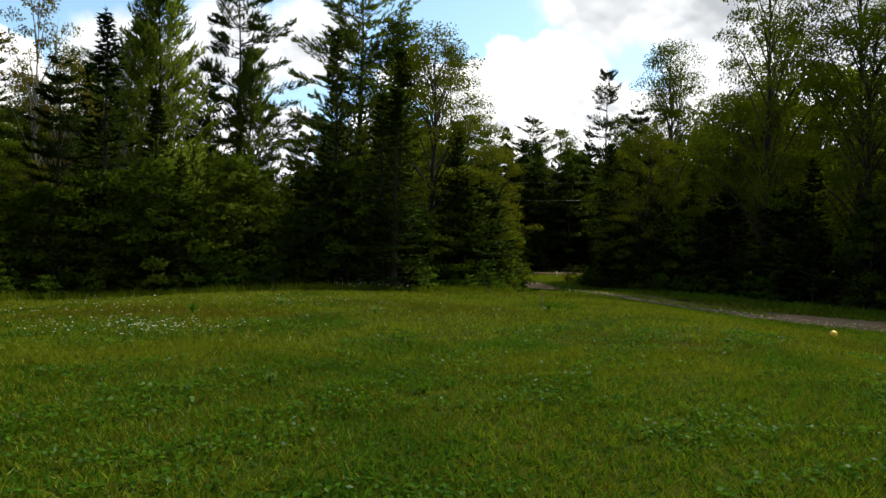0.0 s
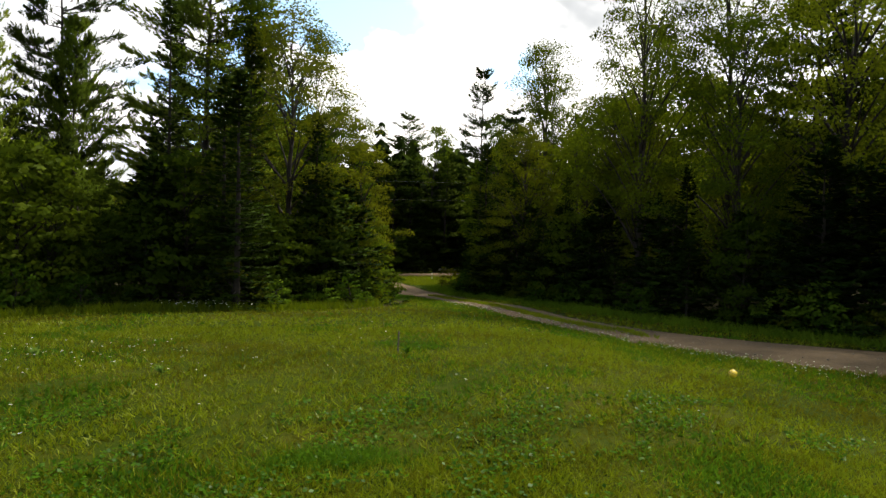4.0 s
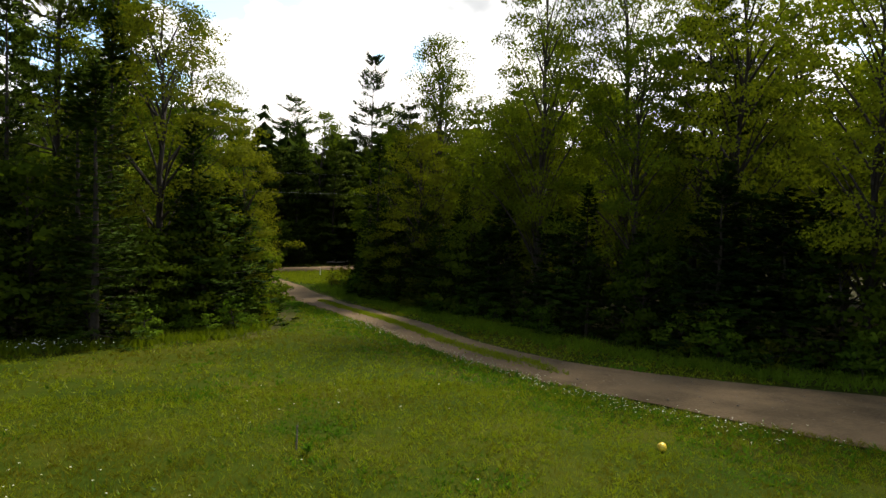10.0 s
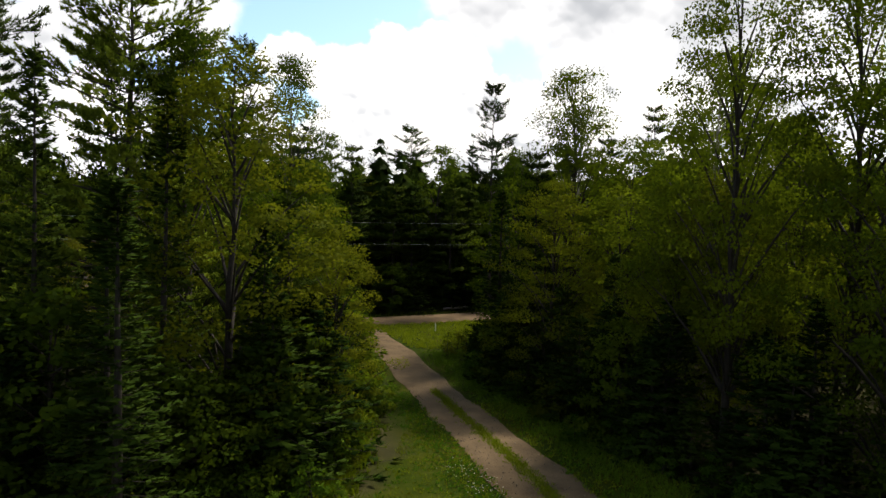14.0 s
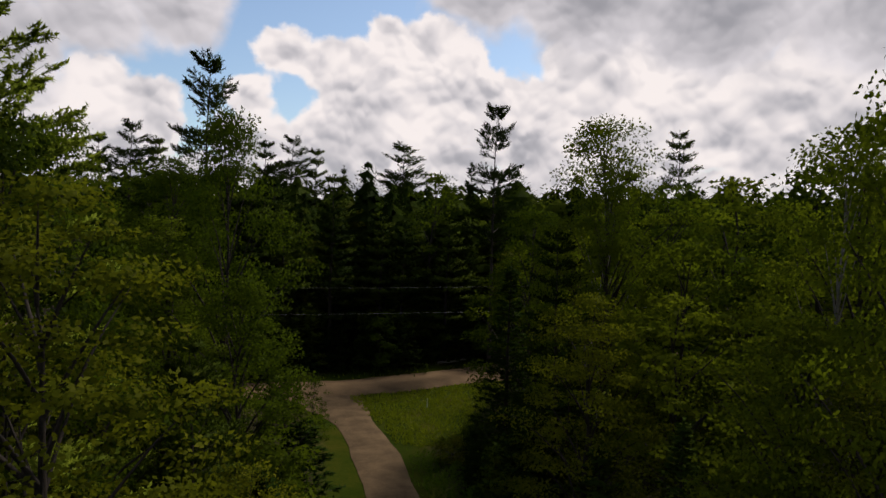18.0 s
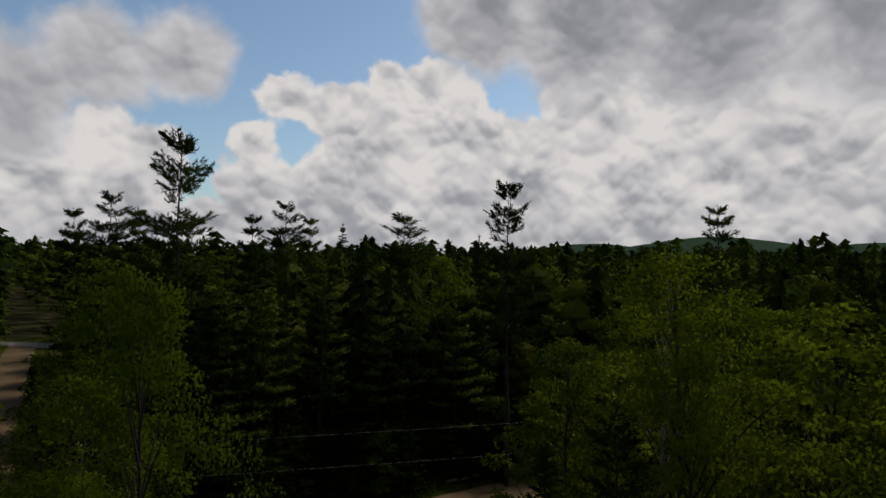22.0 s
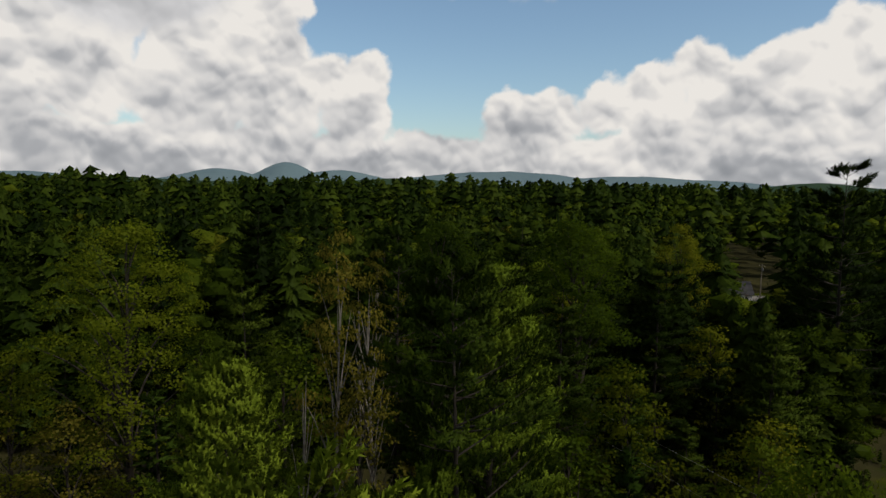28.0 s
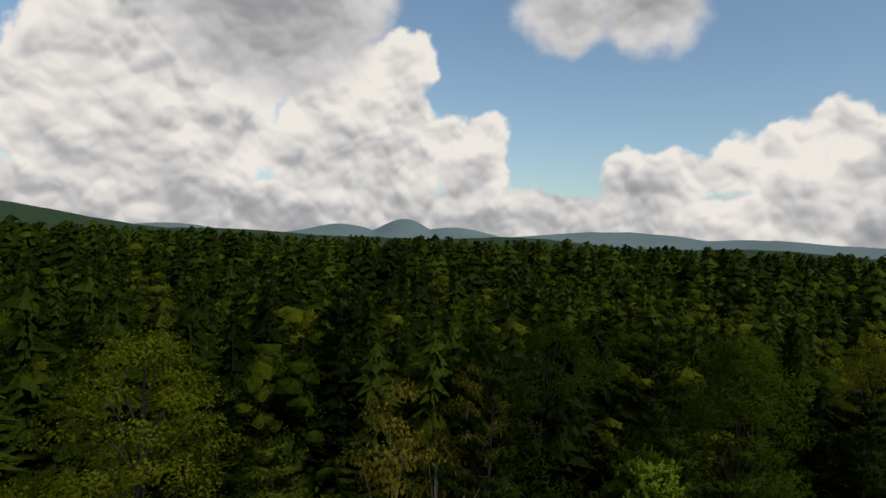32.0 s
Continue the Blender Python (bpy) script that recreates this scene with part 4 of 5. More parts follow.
def ground_material():
    m, t, out = material("ground_cover")
    pos = t.nodes.new("ShaderNodeTexCoord").outputs["Object"]
    woods = t.nodes.new("ShaderNodeAttribute")
    woods.attribute_name = "woods"
    n1 = node(t, "ShaderNodeTexNoise", ins={"Vector": pos, "Scale": 0.22, "Detail": 5.0, "Roughness": 0.6}).outputs[0]
    n2 = node(t, "ShaderNodeTexNoise", ins={"Vector": pos, "Scale": 4.0, "Detail": 6.0, "Roughness": 0.7}).outputs[0]
    n3 = node(t, "ShaderNodeTexNoise", ins={"Vector": pos, "Scale": 40.0, "Detail": 4.0}).outputs[0]
    f = math_node(t, "MULTIPLY_ADD", n2, 0.55, math_node(t, "MULTIPLY_ADD", n3, 0.35, math_node(t, "MULTIPLY_ADD", n1, 0.9, -0.4)))
    lawn = ramp(t, f, [(0.2, (0.009, 0.017, 0.001)), (0.45, (0.019, 0.030, 0.002)), (0.62, (0.032, 0.036, 0.003)), (0.85, (0.050, 0.042, 0.008))])
    litter = ramp(t, f, [(0.25, (0.012, 0.010, 0.006)), (0.55, (0.028, 0.027, 0.010)), (0.8, (0.05, 0.045, 0.017))])
    col = node(t, "ShaderNodeMixRGB", ins={0: woods.outputs["Fac"], 1: lawn, 2: litter}).outputs[0]
    pr = node(t, "ShaderNodeBsdfPrincipled", ins={"Base Color": col, "Roughness": 0.95, "Specular IOR Level": 0.02})
    b = node(t, "ShaderNodeBump", ins={"Strength": 0.8, "Distance": 0.06, "Height": n2})
    t.links.new(b.outputs[0], pr.inputs["Normal"])
    t.links.new(pr.outputs[0], out.inputs[0])
    return m


gx = stretched(-4600, 4600, 2, 0.045, 261)
gy = stretched(-4600, 4600, 45, 0.045, 261)
GX, GY = np.meshgrid(gx, gy)
fx, fy = GX.ravel(), GY.ravel()
gzv = ground_z(fx, fy) + 0.04 * np.sin(fx * 1.7 + np.sin(fy * 1.1)) * np.sin(fy * 1.9)
tamed = np.minimum(np.minimum(away(fx, fy, DRIVE_L) / broad(fy), away(fx, fy, ROAD_L) - 1.5), away(fx, fy, CROSS_L) - 2)
gzv = np.where(tamed < 3.2, ground_z(fx, fy) - 0.10, gzv)
ii, jj = np.meshgrid(np.arange(len(gy) - 1), np.arange(len(gx) - 1), indexing="ij")
w_ = len(gx)
gf = np.stack([ii * w_ + jj, ii * w_ + jj + 1, (ii + 1) * w_ + jj + 1, (ii + 1) * w_ + jj], -1).reshape(-1, 4)
gme = mesh_of("ground", np.column_stack([fx, fy, gzv]), gf, 4, ground_material(), True)
zone = gme.attributes.new("woods", "FLOAT", "POINT")
shade_zone = 1.0 - open_land(fx, fy).astype(float)
strip = (away(fx, fy, ROAD_L) < 6.5) | (away(fx, fy, DRIVE_L) < 4.4)
zone.data.foreach_set("value", np.where(strip, 0.0, shade_zone).astype(np.float32))
tagged(new("ground", gme), "uneven mown grass lawn and woodland floor", "ground", kind="structure")


def track(name, label, line, half, mat, ruts=0.0, lift=0.0, flare=0.0):
    l = line
    t = unit(np.gradient(l, axis=0))
    nrm = np.column_stack([t[:, 1], -t[:, 0]])
    k = 13
    u = np.linspace(-1, 1, k)
    r = np.random.default_rng(3)
    wob = 1 + 0.06 * np.sin(np.arange(len(l)) * 0.8) + r.normal(0, 0.03, len(l))
    grow = 1 + flare * smooth(len(l) - 9, len(l) - 1, np.arange(len(l)))
    P = l[:, None] + nrm[:, None] * (u[None, :] * (half * wob * grow * np.where(line is DRIVE_L, broad(l[:, 1]), 1.0))[:, None])[..., None]
    z = ground_z(P[..., 0].ravel(), P[..., 1].ravel()).reshape(P.shape[:2])
    prof = 0.03 - 0.10 * np.abs(u) ** 6 - ruts * np.exp(-((np.abs(u) - 0.52) / 0.2) ** 2)
    z = z + prof[None] + 0.012 * np.sin(P[..., 0] * 3 + P[..., 1] * 2.2) + lift
    n = len(l)
    i, j = np.meshgrid(np.arange(n - 1), np.arange(k - 1), indexing="ij")
    f = np.stack([i * k + j, i * k + j + 1, (i + 1) * k + j + 1, (i + 1) * k + j], -1).reshape(-1, 4)
    me = mesh_of(name, np.dstack([P, z]).reshape(-1, 3), f, 4, mat, True)
    return tagged(new(name, me), label, "road", kind="structure")


track("drive", "rutted two-track dirt drive through the grass", DRIVE_L, 1.9, DIRT, 0.035, 0.02, 1.3)
track("road", "pale gravel road curving through the woods", ROAD_L, 3.6, GRAVEL, 0.01, 0.05)
track("cross_road", "grey paved road across the road's end", CROSS_L, 4.2, ASPHALT, 0.0, 0.09)


def canopy_sheet():
    """The wooded country past the last single trees, out to the hills."""
    az = np.radians(np.linspace(-130, 70, 300))
    rr = np.concatenate([np.linspace(560, 900, 40), np.linspace(910, 2600, 50)])
    A, R = np.meshgrid(az, rr)
    x, y = np.sin(A) * R, 45 + np.cos(A) * R
    r = np.random.default_rng(4)
    z = ground_z(x.ravel(), y.ravel()).reshape(x.shape) + 16 + r.uniform(0, 1, x.shape) ** 2 * (5.0 + R * 0.003)
    z = z + 3 * np.sin(A * 5 + 1) * smooth(900, 2400, R) + 3 * np.sin(A * 11 + R * 0.002) * smooth(1200, 2600, R) + 8 * smooth(1000, 2600, R)
    k = len(az)
    i, j = np.meshgrid(np.arange(len(rr) - 1), np.arange(k - 1), indexing="ij")
    f = np.stack([i * k + j, (i + 1) * k + j, (i + 1) * k + j + 1, i * k + j + 1], -1).reshape(-1, 4)
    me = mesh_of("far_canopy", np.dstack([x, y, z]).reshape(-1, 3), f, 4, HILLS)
    tagged(new("far_canopy", me), "far wooded country seen as one canopy", "woods", kind="stuff")


canopy_sheet()


def hill_range(name, label, dist, rows, mat, seed):
    """A far ridge: bearing, crest height in degrees, half-width in degrees."""
    az = np.linspace(-135, 75, 900)
    e = np.full(len(az), -0.35)
    for c, h, w in rows:
        e = np.maximum(e, h * np.exp(-((az - c) / w) ** 2))
    r = np.random.default_rng(seed)
    rough = np.convolve(r.normal(0, 1, len(az) + 8), np.ones(5) / 5, "same")[4:-4] * 0.03
    top = np.tan(np.radians(e + rough)) * dist + 30
    a = np.radians(az)
    levels = np.linspace(0, 1, 7)
    V = []
    for s in levels:
        d = dist - 500 * (1 - s)
        V.append(np.column_stack([np.sin(a) * d, 45 + np.cos(a) * d, -30 + (top + 30) * s ** 0.8]))
    k = len(az)
    i, j = np.meshgrid(np.arange(len(levels) - 1), np.arange(k - 1), indexing="ij")
    f = np.stack([i * k + j, (i + 1) * k + j, (i + 1) * k + j + 1, i * k + j + 1], -1).reshape(-1, 4)
    me = mesh_of(name, np.vstack(V), f, 4, mat, True)
    tagged(new(name, me), label, "hills", kind="structure")


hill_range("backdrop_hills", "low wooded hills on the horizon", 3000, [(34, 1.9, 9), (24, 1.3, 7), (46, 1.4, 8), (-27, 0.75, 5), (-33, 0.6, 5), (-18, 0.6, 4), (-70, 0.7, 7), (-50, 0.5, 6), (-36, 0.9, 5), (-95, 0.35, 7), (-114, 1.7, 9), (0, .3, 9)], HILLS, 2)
hill_range("backdrop_mountains", "far horizon mountains with blue-grey haze in their colour", 4200, [(-80.5, 1.9, 3.0), (-86, 1.2, 4), (-76, 1.3, 5), (-61, 1.5, 11), (-50, 1.25, 10), (-44, 1.0, 7), (-38, 0.5, 4), (-100, 0.6, 4), (-6, 0.7, 3), (4, .7, 2)], RANGE, 5)

# ---- lawn cover ----
r4 = np.random.default_rng(14)


def lawn_points(n, x0, x1, y0, y1):
    p = np.column_stack([r4.uniform(x0, x1, n), r4.uniform(y0, y1, n)])
    ok = inside(p[:, 0], p[:, 1], LAWN) & beside_drive(p, 1.8)
    return p[ok]


def field(p, scale, seed):
    """Slow patches over the lawn, 0 to 1."""
    q = np.zeros(len(p))
    rr = np.random.default_rng(seed)
    for k in range(5):
        a, ph, f = rr.uniform(0, 6.28), rr.uniform(0, 6.28), scale * (1 + 0.7 * k)
        q += np.sin((p[:, 0] * math.cos(a) + p[:, 1] * math.sin(a)) * f + ph) / (1 + 0.5 * k)
    return 0.5 + 0.22 * q


def grass_quads(p, per, length, width, lean=0.8, lift=-0.01):
    n = len(p) * per
    b = np.repeat(p, per, 0) + r4.normal(0, 0.04, (n, 2))
    base = np.column_stack([b, ground_z(b[:, 0], b[:, 1]) + lift])
    d = np.column_stack([r4.normal(0, lean, (n, 2)), np.ones(n)])
    up = np.column_stack([r4.normal(0, 1, (n, 2)), np.zeros(n)])
    return leaves(r4, base, d, up, length, width * 1.2, 0.10, True)


def spread(name, label, q, mat, category="grass"):
    tagged(new(name, blades(name, q, mat)), label, category, kind="stuff")


close = lawn_points(52000, -9, 9, 1.5, 12)
mid = lawn_points(50000, -16, 18, 10, 26)
back = lawn_points(30000, -24, 22, 24, 58)
allp = [(close, 0.12, 0.012, 4), (mid, 0.14, 0.019, 3), (back, 0.17, 0.032, 3)]
green, dry, clov = [], [], []
for p_, ln, wd, per in allp:
    f1, f2 = field(p_, 0.35, 2), field(p_, 0.8, 6)
    is_dry = ((f1 + r4.normal(0, 0.16, len(p_)) > 0.78) & (p_[:, 1] > 6)) | (r4.uniform(size=len(p_)) < 0.20)
    is_clov = ((f2 + r4.normal(0, 0.14, len(p_)) > 0.80) | ((p_[:, 1] < 9.5) & (r4.uniform(size=len(p_)) < 0.45))) & ~is_dry
    green.append(grass_quads(p_[~is_dry & ~is_clov], per, ln, wd))
    dry.append(grass_quads(p_[is_dry], per, ln * 1.05, wd * 0.8))
    clov.append(grass_quads(p_[is_clov], per, ln * 0.9, wd * 1.9, 0.9))
spread("lawn_grass", "short uneven green lawn grass", np.concatenate(green), GRASS)
spread("dry_grass", "straw-coloured dry grass among the lawn", np.concatenate(dry), HAY)
spread("clover", "dark green clover patches in the lawn", np.concatenate(clov), CLOVER, "clover")
# dense dark tussock in the lawn and rank growth by the drive
tus = np.column_stack([r4.normal(1.4, 0.42, 520), r4.normal(12.0, 0.2, 520)])
spread("tussock", "dense dark green grass tussock in the lawn", grass_quads(tus, 4, 0.19, 0.014), CLOVER)
l = polyline([(8.6, 62), (9.4, 50), (10.0, 42), (10.8, 36), (11.6, 31), (12.2, 27), (13.2, 23), (15.5, 18.5), (19, 13.5)], 0.2)
bank = l[r4.integers(0, len(l), 2600)] + r4.normal(0, 0.95, (2600, 2))
bank = bank[beside_drive(bank, 1.9)]
spread("bank_weeds", "rank clover and weeds beside the drive", grass_quads(bank, 4, 0.15, 0.05, 0.9), CLOVER, "weeds")
l = polyline([(28.5, 18.5), (22.5, 26), (18.8, 33.5), (17.0, 42), (16.2, 54), (15.2, 68), (15, 80)], 0.2)
edge_ = l[r4.integers(0, len(l), 3600)] + r4.normal(0, 0.9, (3600, 2))
edge_ = edge_[beside_drive(edge_, 1.9)]
# Darker green than GRASS: the trees' shade on this strip is put into its colour.
spread("drive_edge_grass", "long rank grass between drive and woods", grass_quads(edge_, 4, 0.42, 0.04, 0.6), BUSH)
l = polyline([(-25, 20), (-22.5, 29), (-14.5, 33.8), (-5, 35.6), (0, 37.3), (2.6, 39.4), (4.2, 45), (5.6, 56)], 0.2)
edge_ = l[r4.integers(0, len(l), 3400)] + r4.normal(0, 0.6, (3400, 2))
spread("wood_edge_grass", "long rank grass along the lawn's wooded edge", grass_quads(edge_, 4, 0.50, 0.05, 0.5), GRASS)
strip_ = DRIVE_L[(DRIVE_L[:, 1] > 29) & (DRIVE_L[:, 1] < 62)]
strip_ = strip_[r4.integers(0, len(strip_), 4200)] + r4.normal(0, 0.20, (4200, 2)) * [1, 4]
spread("drive_crown_grass", "thin dry grass strip between the wheel ruts", grass_quads(strip_, 3, 0.16, 0.035, 0.7, 0.03), GRASS)
v_ = np.column_stack([r4.uniform(8, 30, 7000), r4.uniform(78, 104, 7000)])
v_ = v_[inside(v_[:, 0], v_[:, 1], VERGE) & (away(v_[:, 0], v_[:, 1], DRIVE_L) > 2.2) & (away(v_[:, 0], v_[:, 1], ROAD_L) > 3.8)]
spread("verge_grass", "long green grass on the road verge", grass_quads(v_, 3, 0.4, 0.07, 0.6), GRASS)
rv = ROAD_L[r4.integers(0, len(ROAD_L), 5200)] + r4.uniform(-6.4, 6.4, (5200, 2))
rv = rv[(away(rv[:, 0], rv[:, 1], ROAD_L) > 3.8) & (away(rv[:, 0], rv[:, 1], DRIVE_L) > 2.4)]
spread("roadside_grass", "long roadside grass below the woods", grass_quads(rv, 3, 0.45, 0.09, 0.6), GRASS)

y_ = np.column_stack([r4.uniform(-151, -104, 14000), r4.uniform(170, 241, 14000)])
y_ = y_[inside(y_[:, 0], y_[:, 1], YARD) & (np.hypot((y_[:, 0] + 134) / 12, (y_[:, 1] - 225) / 10) > 1)]
spread("yard_grass", "mown grass around the houses", grass_quads(y_, 3, 0.3, 0.25, 0.9), GRASS)
# single clover leaves standing out of the near lawn
c_ = np.column_stack([r4.uniform(-9, 11, 60000), r4.uniform(1.6, 15, 60000)])
c_ = c_[(field(c_, 0.9, 9) > 0.40) & (field(c_, 3.1, 19) > 0.46)]
cz = np.column_stack([c_, ground_z(c_[:, 0], c_[:, 1]) + r4.uniform(0.04, 0.14, len(c_))])
spread("clover_leaves", "round clover leaves in the near lawn", leaves(r4, cz, r4.normal(0, 1, (len(c_), 3)) * [1, 1, 0.25], r4.normal(0, 0.45, (len(c_), 3)) + [0, 0, 1.0], 0.062, 0.05, 0.05), CLOVER, "clover")


def flower_heads(name, label, p, tall, size, stems=True):
    n = len(p)
    h = tall * r4.uniform(0.5, 1.2, n)
    z = ground_z(p[:, 0], p[:, 1])
    c = np.column_stack([p, z + h])
    a = r4.uniform(0, 6.28, n)
    qs = []
    for k in range(5):
        d = np.column_stack([np.cos(a + k * 1.257), np.sin(a + k * 1.257), r4.uniform(0.0, 0.5, n)])
        qs.append(leaves(r4, c, d, np.tile([0, 0, 1.0], (n, 1)), size, size * 0.7, 0.1))
    spread(name, label, np.concatenate(qs), PETAL, "flowers")
    st = leaves(r4, np.column_stack([p, z]), np.column_stack([r4.normal(0, 0.05, (n, 2)), np.ones(n)]), r4.normal(0, 1, (n, 3)) * [1, 1, 0], tall, 0.012, 0.02)
    spread(name.replace("flowers", "stalks"), "thin green stalks of the white flowers", st, CLOVER, "flowers")


meadow = np.vstack([np.column_stack([r4.normal(-5.8, 1.0, 150), r4.normal(12.3, 0.5, 150)]), np.column_stack([r4.normal(-9.5, 2.5, 150), r4.normal(15.5, 2.2, 150)]), np.column_stack([r4.normal(-3.8, 2.2, 90), r4.normal(18.5, 1.3, 90)]), np.column_stack([r4.uniform(-6, 8, 40), r4.uniform(12, 30, 40)])])
flower_heads("meadow_flowers", "small white meadow flowers in the grass", meadow, 0.30, 0.026)
clump = np.column_stack([r4.normal(-4.2, 1.0, 46), r4.normal(34.6, 0.3, 46)])
flower_heads("edge_flowers", "white flowers in front of the woods", clump, 0.5, 0.05)
l = polyline([(9.6, 44), (10.7, 37), (11.6, 31.5), (12.4, 27), (13.2, 23.5), (14.6, 20.5), (16, 18)], 0.2)
cl = l[r4.integers(0, len(l), 620)] + r4.normal(0, 0.55, (620, 2))
cl = cl[beside_drive(cl, 1.85)]
flower_heads("clover_flowers", "small white clover heads along the drive", cl, 0.26, 0.03)


PALE = leaf_material("pale_weed", (0.07, 0.12, 0.02), (0.11, 0.17, 0.03), (0.16, 0.22, 0.05))


def weed(x, y, size, mat, label):
    root = tagged(new("broadleaf_weed"), label, "weed", "lawn weeds")
    n = 34
    size = size * 0.72
    a = r4.uniform(0, 6.28, n)
    d = np.column_stack([np.cos(a), np.sin(a), r4.uniform(0.4, 2.2, n)])
    b = np.tile([0, 0, 0.0], (n, 1)) + np.column_stack([np.zeros((n, 2)), r4.uniform(0, size * 0.5, n)])
    piece("leaf_rosette", blades("leaf_rosette", leaves(r4, b, d, np.tile([0, 0, 1.0], (n, 1)), size, size * 0.17, 0.10), mat), root)
    v, f = tube([(np.array([[0, 0, 0], [0.01, 0, size * 0.5], [0.0, 0.01, size * 0.9]]), np.array([0.012, 0.01, 0.004]))], 5)
    piece("stem", mesh_of("stem", v, f, 4, mat, True), root)
    root.location = (x, y, float(ground_z(x, y)))


for x, y, s, mt in ((-1.8, 17.3, 0.24, PALE), (5.3, 5.9, 0.32, PALE), (-2.3, 8.6, 0.24, PALE), (-6.5, 16.5, 0.34, CLOVER), (-4.9, 19.5, 0.3, PALE), (3.3, 19.5, 0.28, CLOVER), (-0.2, 8.2, 0.18, CLOVER)):
    weed(x, y, s, mt, "pale green broadleaf weed in the lawn")


# ---- small things ----
def ball(x, y):
    root = tagged(new("ball"), "scuffed yellow-white ball lying in the grass", "ball")
    bm = bmesh.new()
    bmesh.ops.create_icosphere(bm, subdivisions=3, radius=0.11)
    part("shell", bm, BALLM, root)
    for tilt in (0, 60, 120):
        bm = bmesh.new()
        pts = [Vector((0.1085 * math.cos(a), 0.1085 * math.sin(a), 0)) for a in np.linspace(0, 2 * math.pi, 37)]
        v, f = tube([(np.array([p[:] for p in pts]), np.full(37, 0.004))], 5)
        sm = piece("seam", mesh_of("seam", v, f, 4, POST, True), root)
        sm.rotation_euler = (radians(tilt), radians(25), 0)
    root.location = (x, y, float(ground_z(x, y)) + 0.13)


ball(11.7, 18.8)


def stake(x, y):
    root = tagged(new("garden_stake"), "short dark stake standing in the lawn", "stake")
    v, f = tube([(np.array([[0, 0, -0.1], [0.01, 0, 0.25], [0.015, 0.005, 0.52]]), np.array([0.022, 0.02, 0.016]))], 8)
    piece("shaft", mesh_of("shaft", v, f, 4, POST, True), root)
    bm = bmesh.new()
    bmesh.ops.create_cone(bm, segments=8, radius1=0.026, radius2=0.008, depth=0.05, cap_ends=True, matrix=Matrix.Translation((0.015, 0.005, 0.545)))
    part("cap", bm, POST, root)
    root.location = (x, y, float(ground_z(x, y)))


stake(3.1, 19.7)


def marker_post(x, y, h=1.0):
    root = tagged(new("marker_post"), "thin white marker post on the road verge", "post")
    bm = bmesh.new()
    box(bm, (0.09, 0.09, h + 0.3), (0, 0, h / 2 - 0.15), 0.012)
    part("shaft", bm, WHITE, root)
    bm = bmesh.new()
    box(bm, (0.11, 0.11, 0.05), (0, 0, h + 0.01), 0.012)
    part("cap", bm, WHITE, root)
    root.location = (x, y, float(ground_z(x, y)))


marker_post(17.0, 93.6)


def fallen_log(x0, y0, x1, y1, r):
    root = tagged(new("fallen_log"), "pale barkless log lying on the roadside", "log")
    a, b = np.array([x0, y0, float(ground_z(x0, y0)) + r + .25]), np.array([x1, y1, float(ground_z(x1, y1)) + r + .35])
    s = np.linspace(0, 1, 8)
    p = a + (b - a) * s[:, None] + np.column_stack([np.zeros((8, 2)), 0.05 * np.sin(s * 9)])
    v, f = tube([(p, r * (1 - 0.3 * s))], 10)
    piece("stem", mesh_of("stem", v, f, 4, BIRCH, True), root)
    for k in (2, 4, 6):
        q = p[k] + np.array([[0, 0, 0], [0.1, -0.1, 0.3], [0.15, -0.25, 0.55]])
        v, f = tube([(q, np.array([0.05, 0.03, 0.012]))], 6)
        piece("branch_stub", mesh_of("branch_stub", v, f, 4, BIRCH, True), root)


fallen_log(21.5, 112.3, 25.8, 113.8, 0.17)


def overhead_line(z0, z1, sag, label):
    x = np.linspace(-62, 82, 60)
    s = (x + 62) / 144
    y = 87 + 0.02 * (x - 10)
    z = z0 + (z1 - z0) * s - sag * np.sin(s * np.pi)
    v, f = tube([(np.column_stack([x, y, z]), np.full(60, 0.007))], 5)
    tagged(new("overhead_cable", mesh_of("overhead_cable", v, f, 4, WIRE, True)), label, "cable", "overhead cables")


overhead_line(9.4, 11.8, 1.2, "thin grey overhead cable above the drive")
overhead_line(7.0, 9.4, 1.2, "thin grey lower overhead cable above the drive")


def utility_pole(x, y, h):
    root = tagged(new("utility_pole"), "grey wooden utility pole with a crossarm", "pole")
    v, f = tube([(np.array([[0, 0, -0.5], [0, 0, h * 0.5], [0.02, 0, h]]), np.array([0.17, 0.15, 0.11]))], 10)
    piece("shaft", mesh_of("shaft", v, f, 4, DEADWOOD, True), root)
    bm = bmesh.new()
    box(bm, (2.2, 0.11, 0.12), (0, 0.16, h - 0.6), 0.01)
    part("crossarm", bm, DEADWOOD, root)
    for dx in (-0.95, 0, 0.95):
        bm = bmesh.new()
        bmesh.ops.create_cone(bm, segments=10, radius1=0.06, radius2=0.04, depth=0.18, cap_ends=True, matrix=Matrix.Translation((dx, 0.16, h - 0.45)))
        part("insulator", bm, WHITE, root)
    bm = bmesh.new()
    bmesh.ops.create_cone(bm, segments=12, radius1=0.22, radius2=0.22, depth=0.8, cap_ends=True, matrix=Matrix.Translation((0.32, 0, h - 1.5)))
    part("transformer", bm, WIRE, root)
    root.location = (x, y, float(ground_z(x, y)))


utility_pole(-126, 206, 14)
utility_pole(-60, 88.5, 13.8)
utility_pole(82, 88.5, 16)


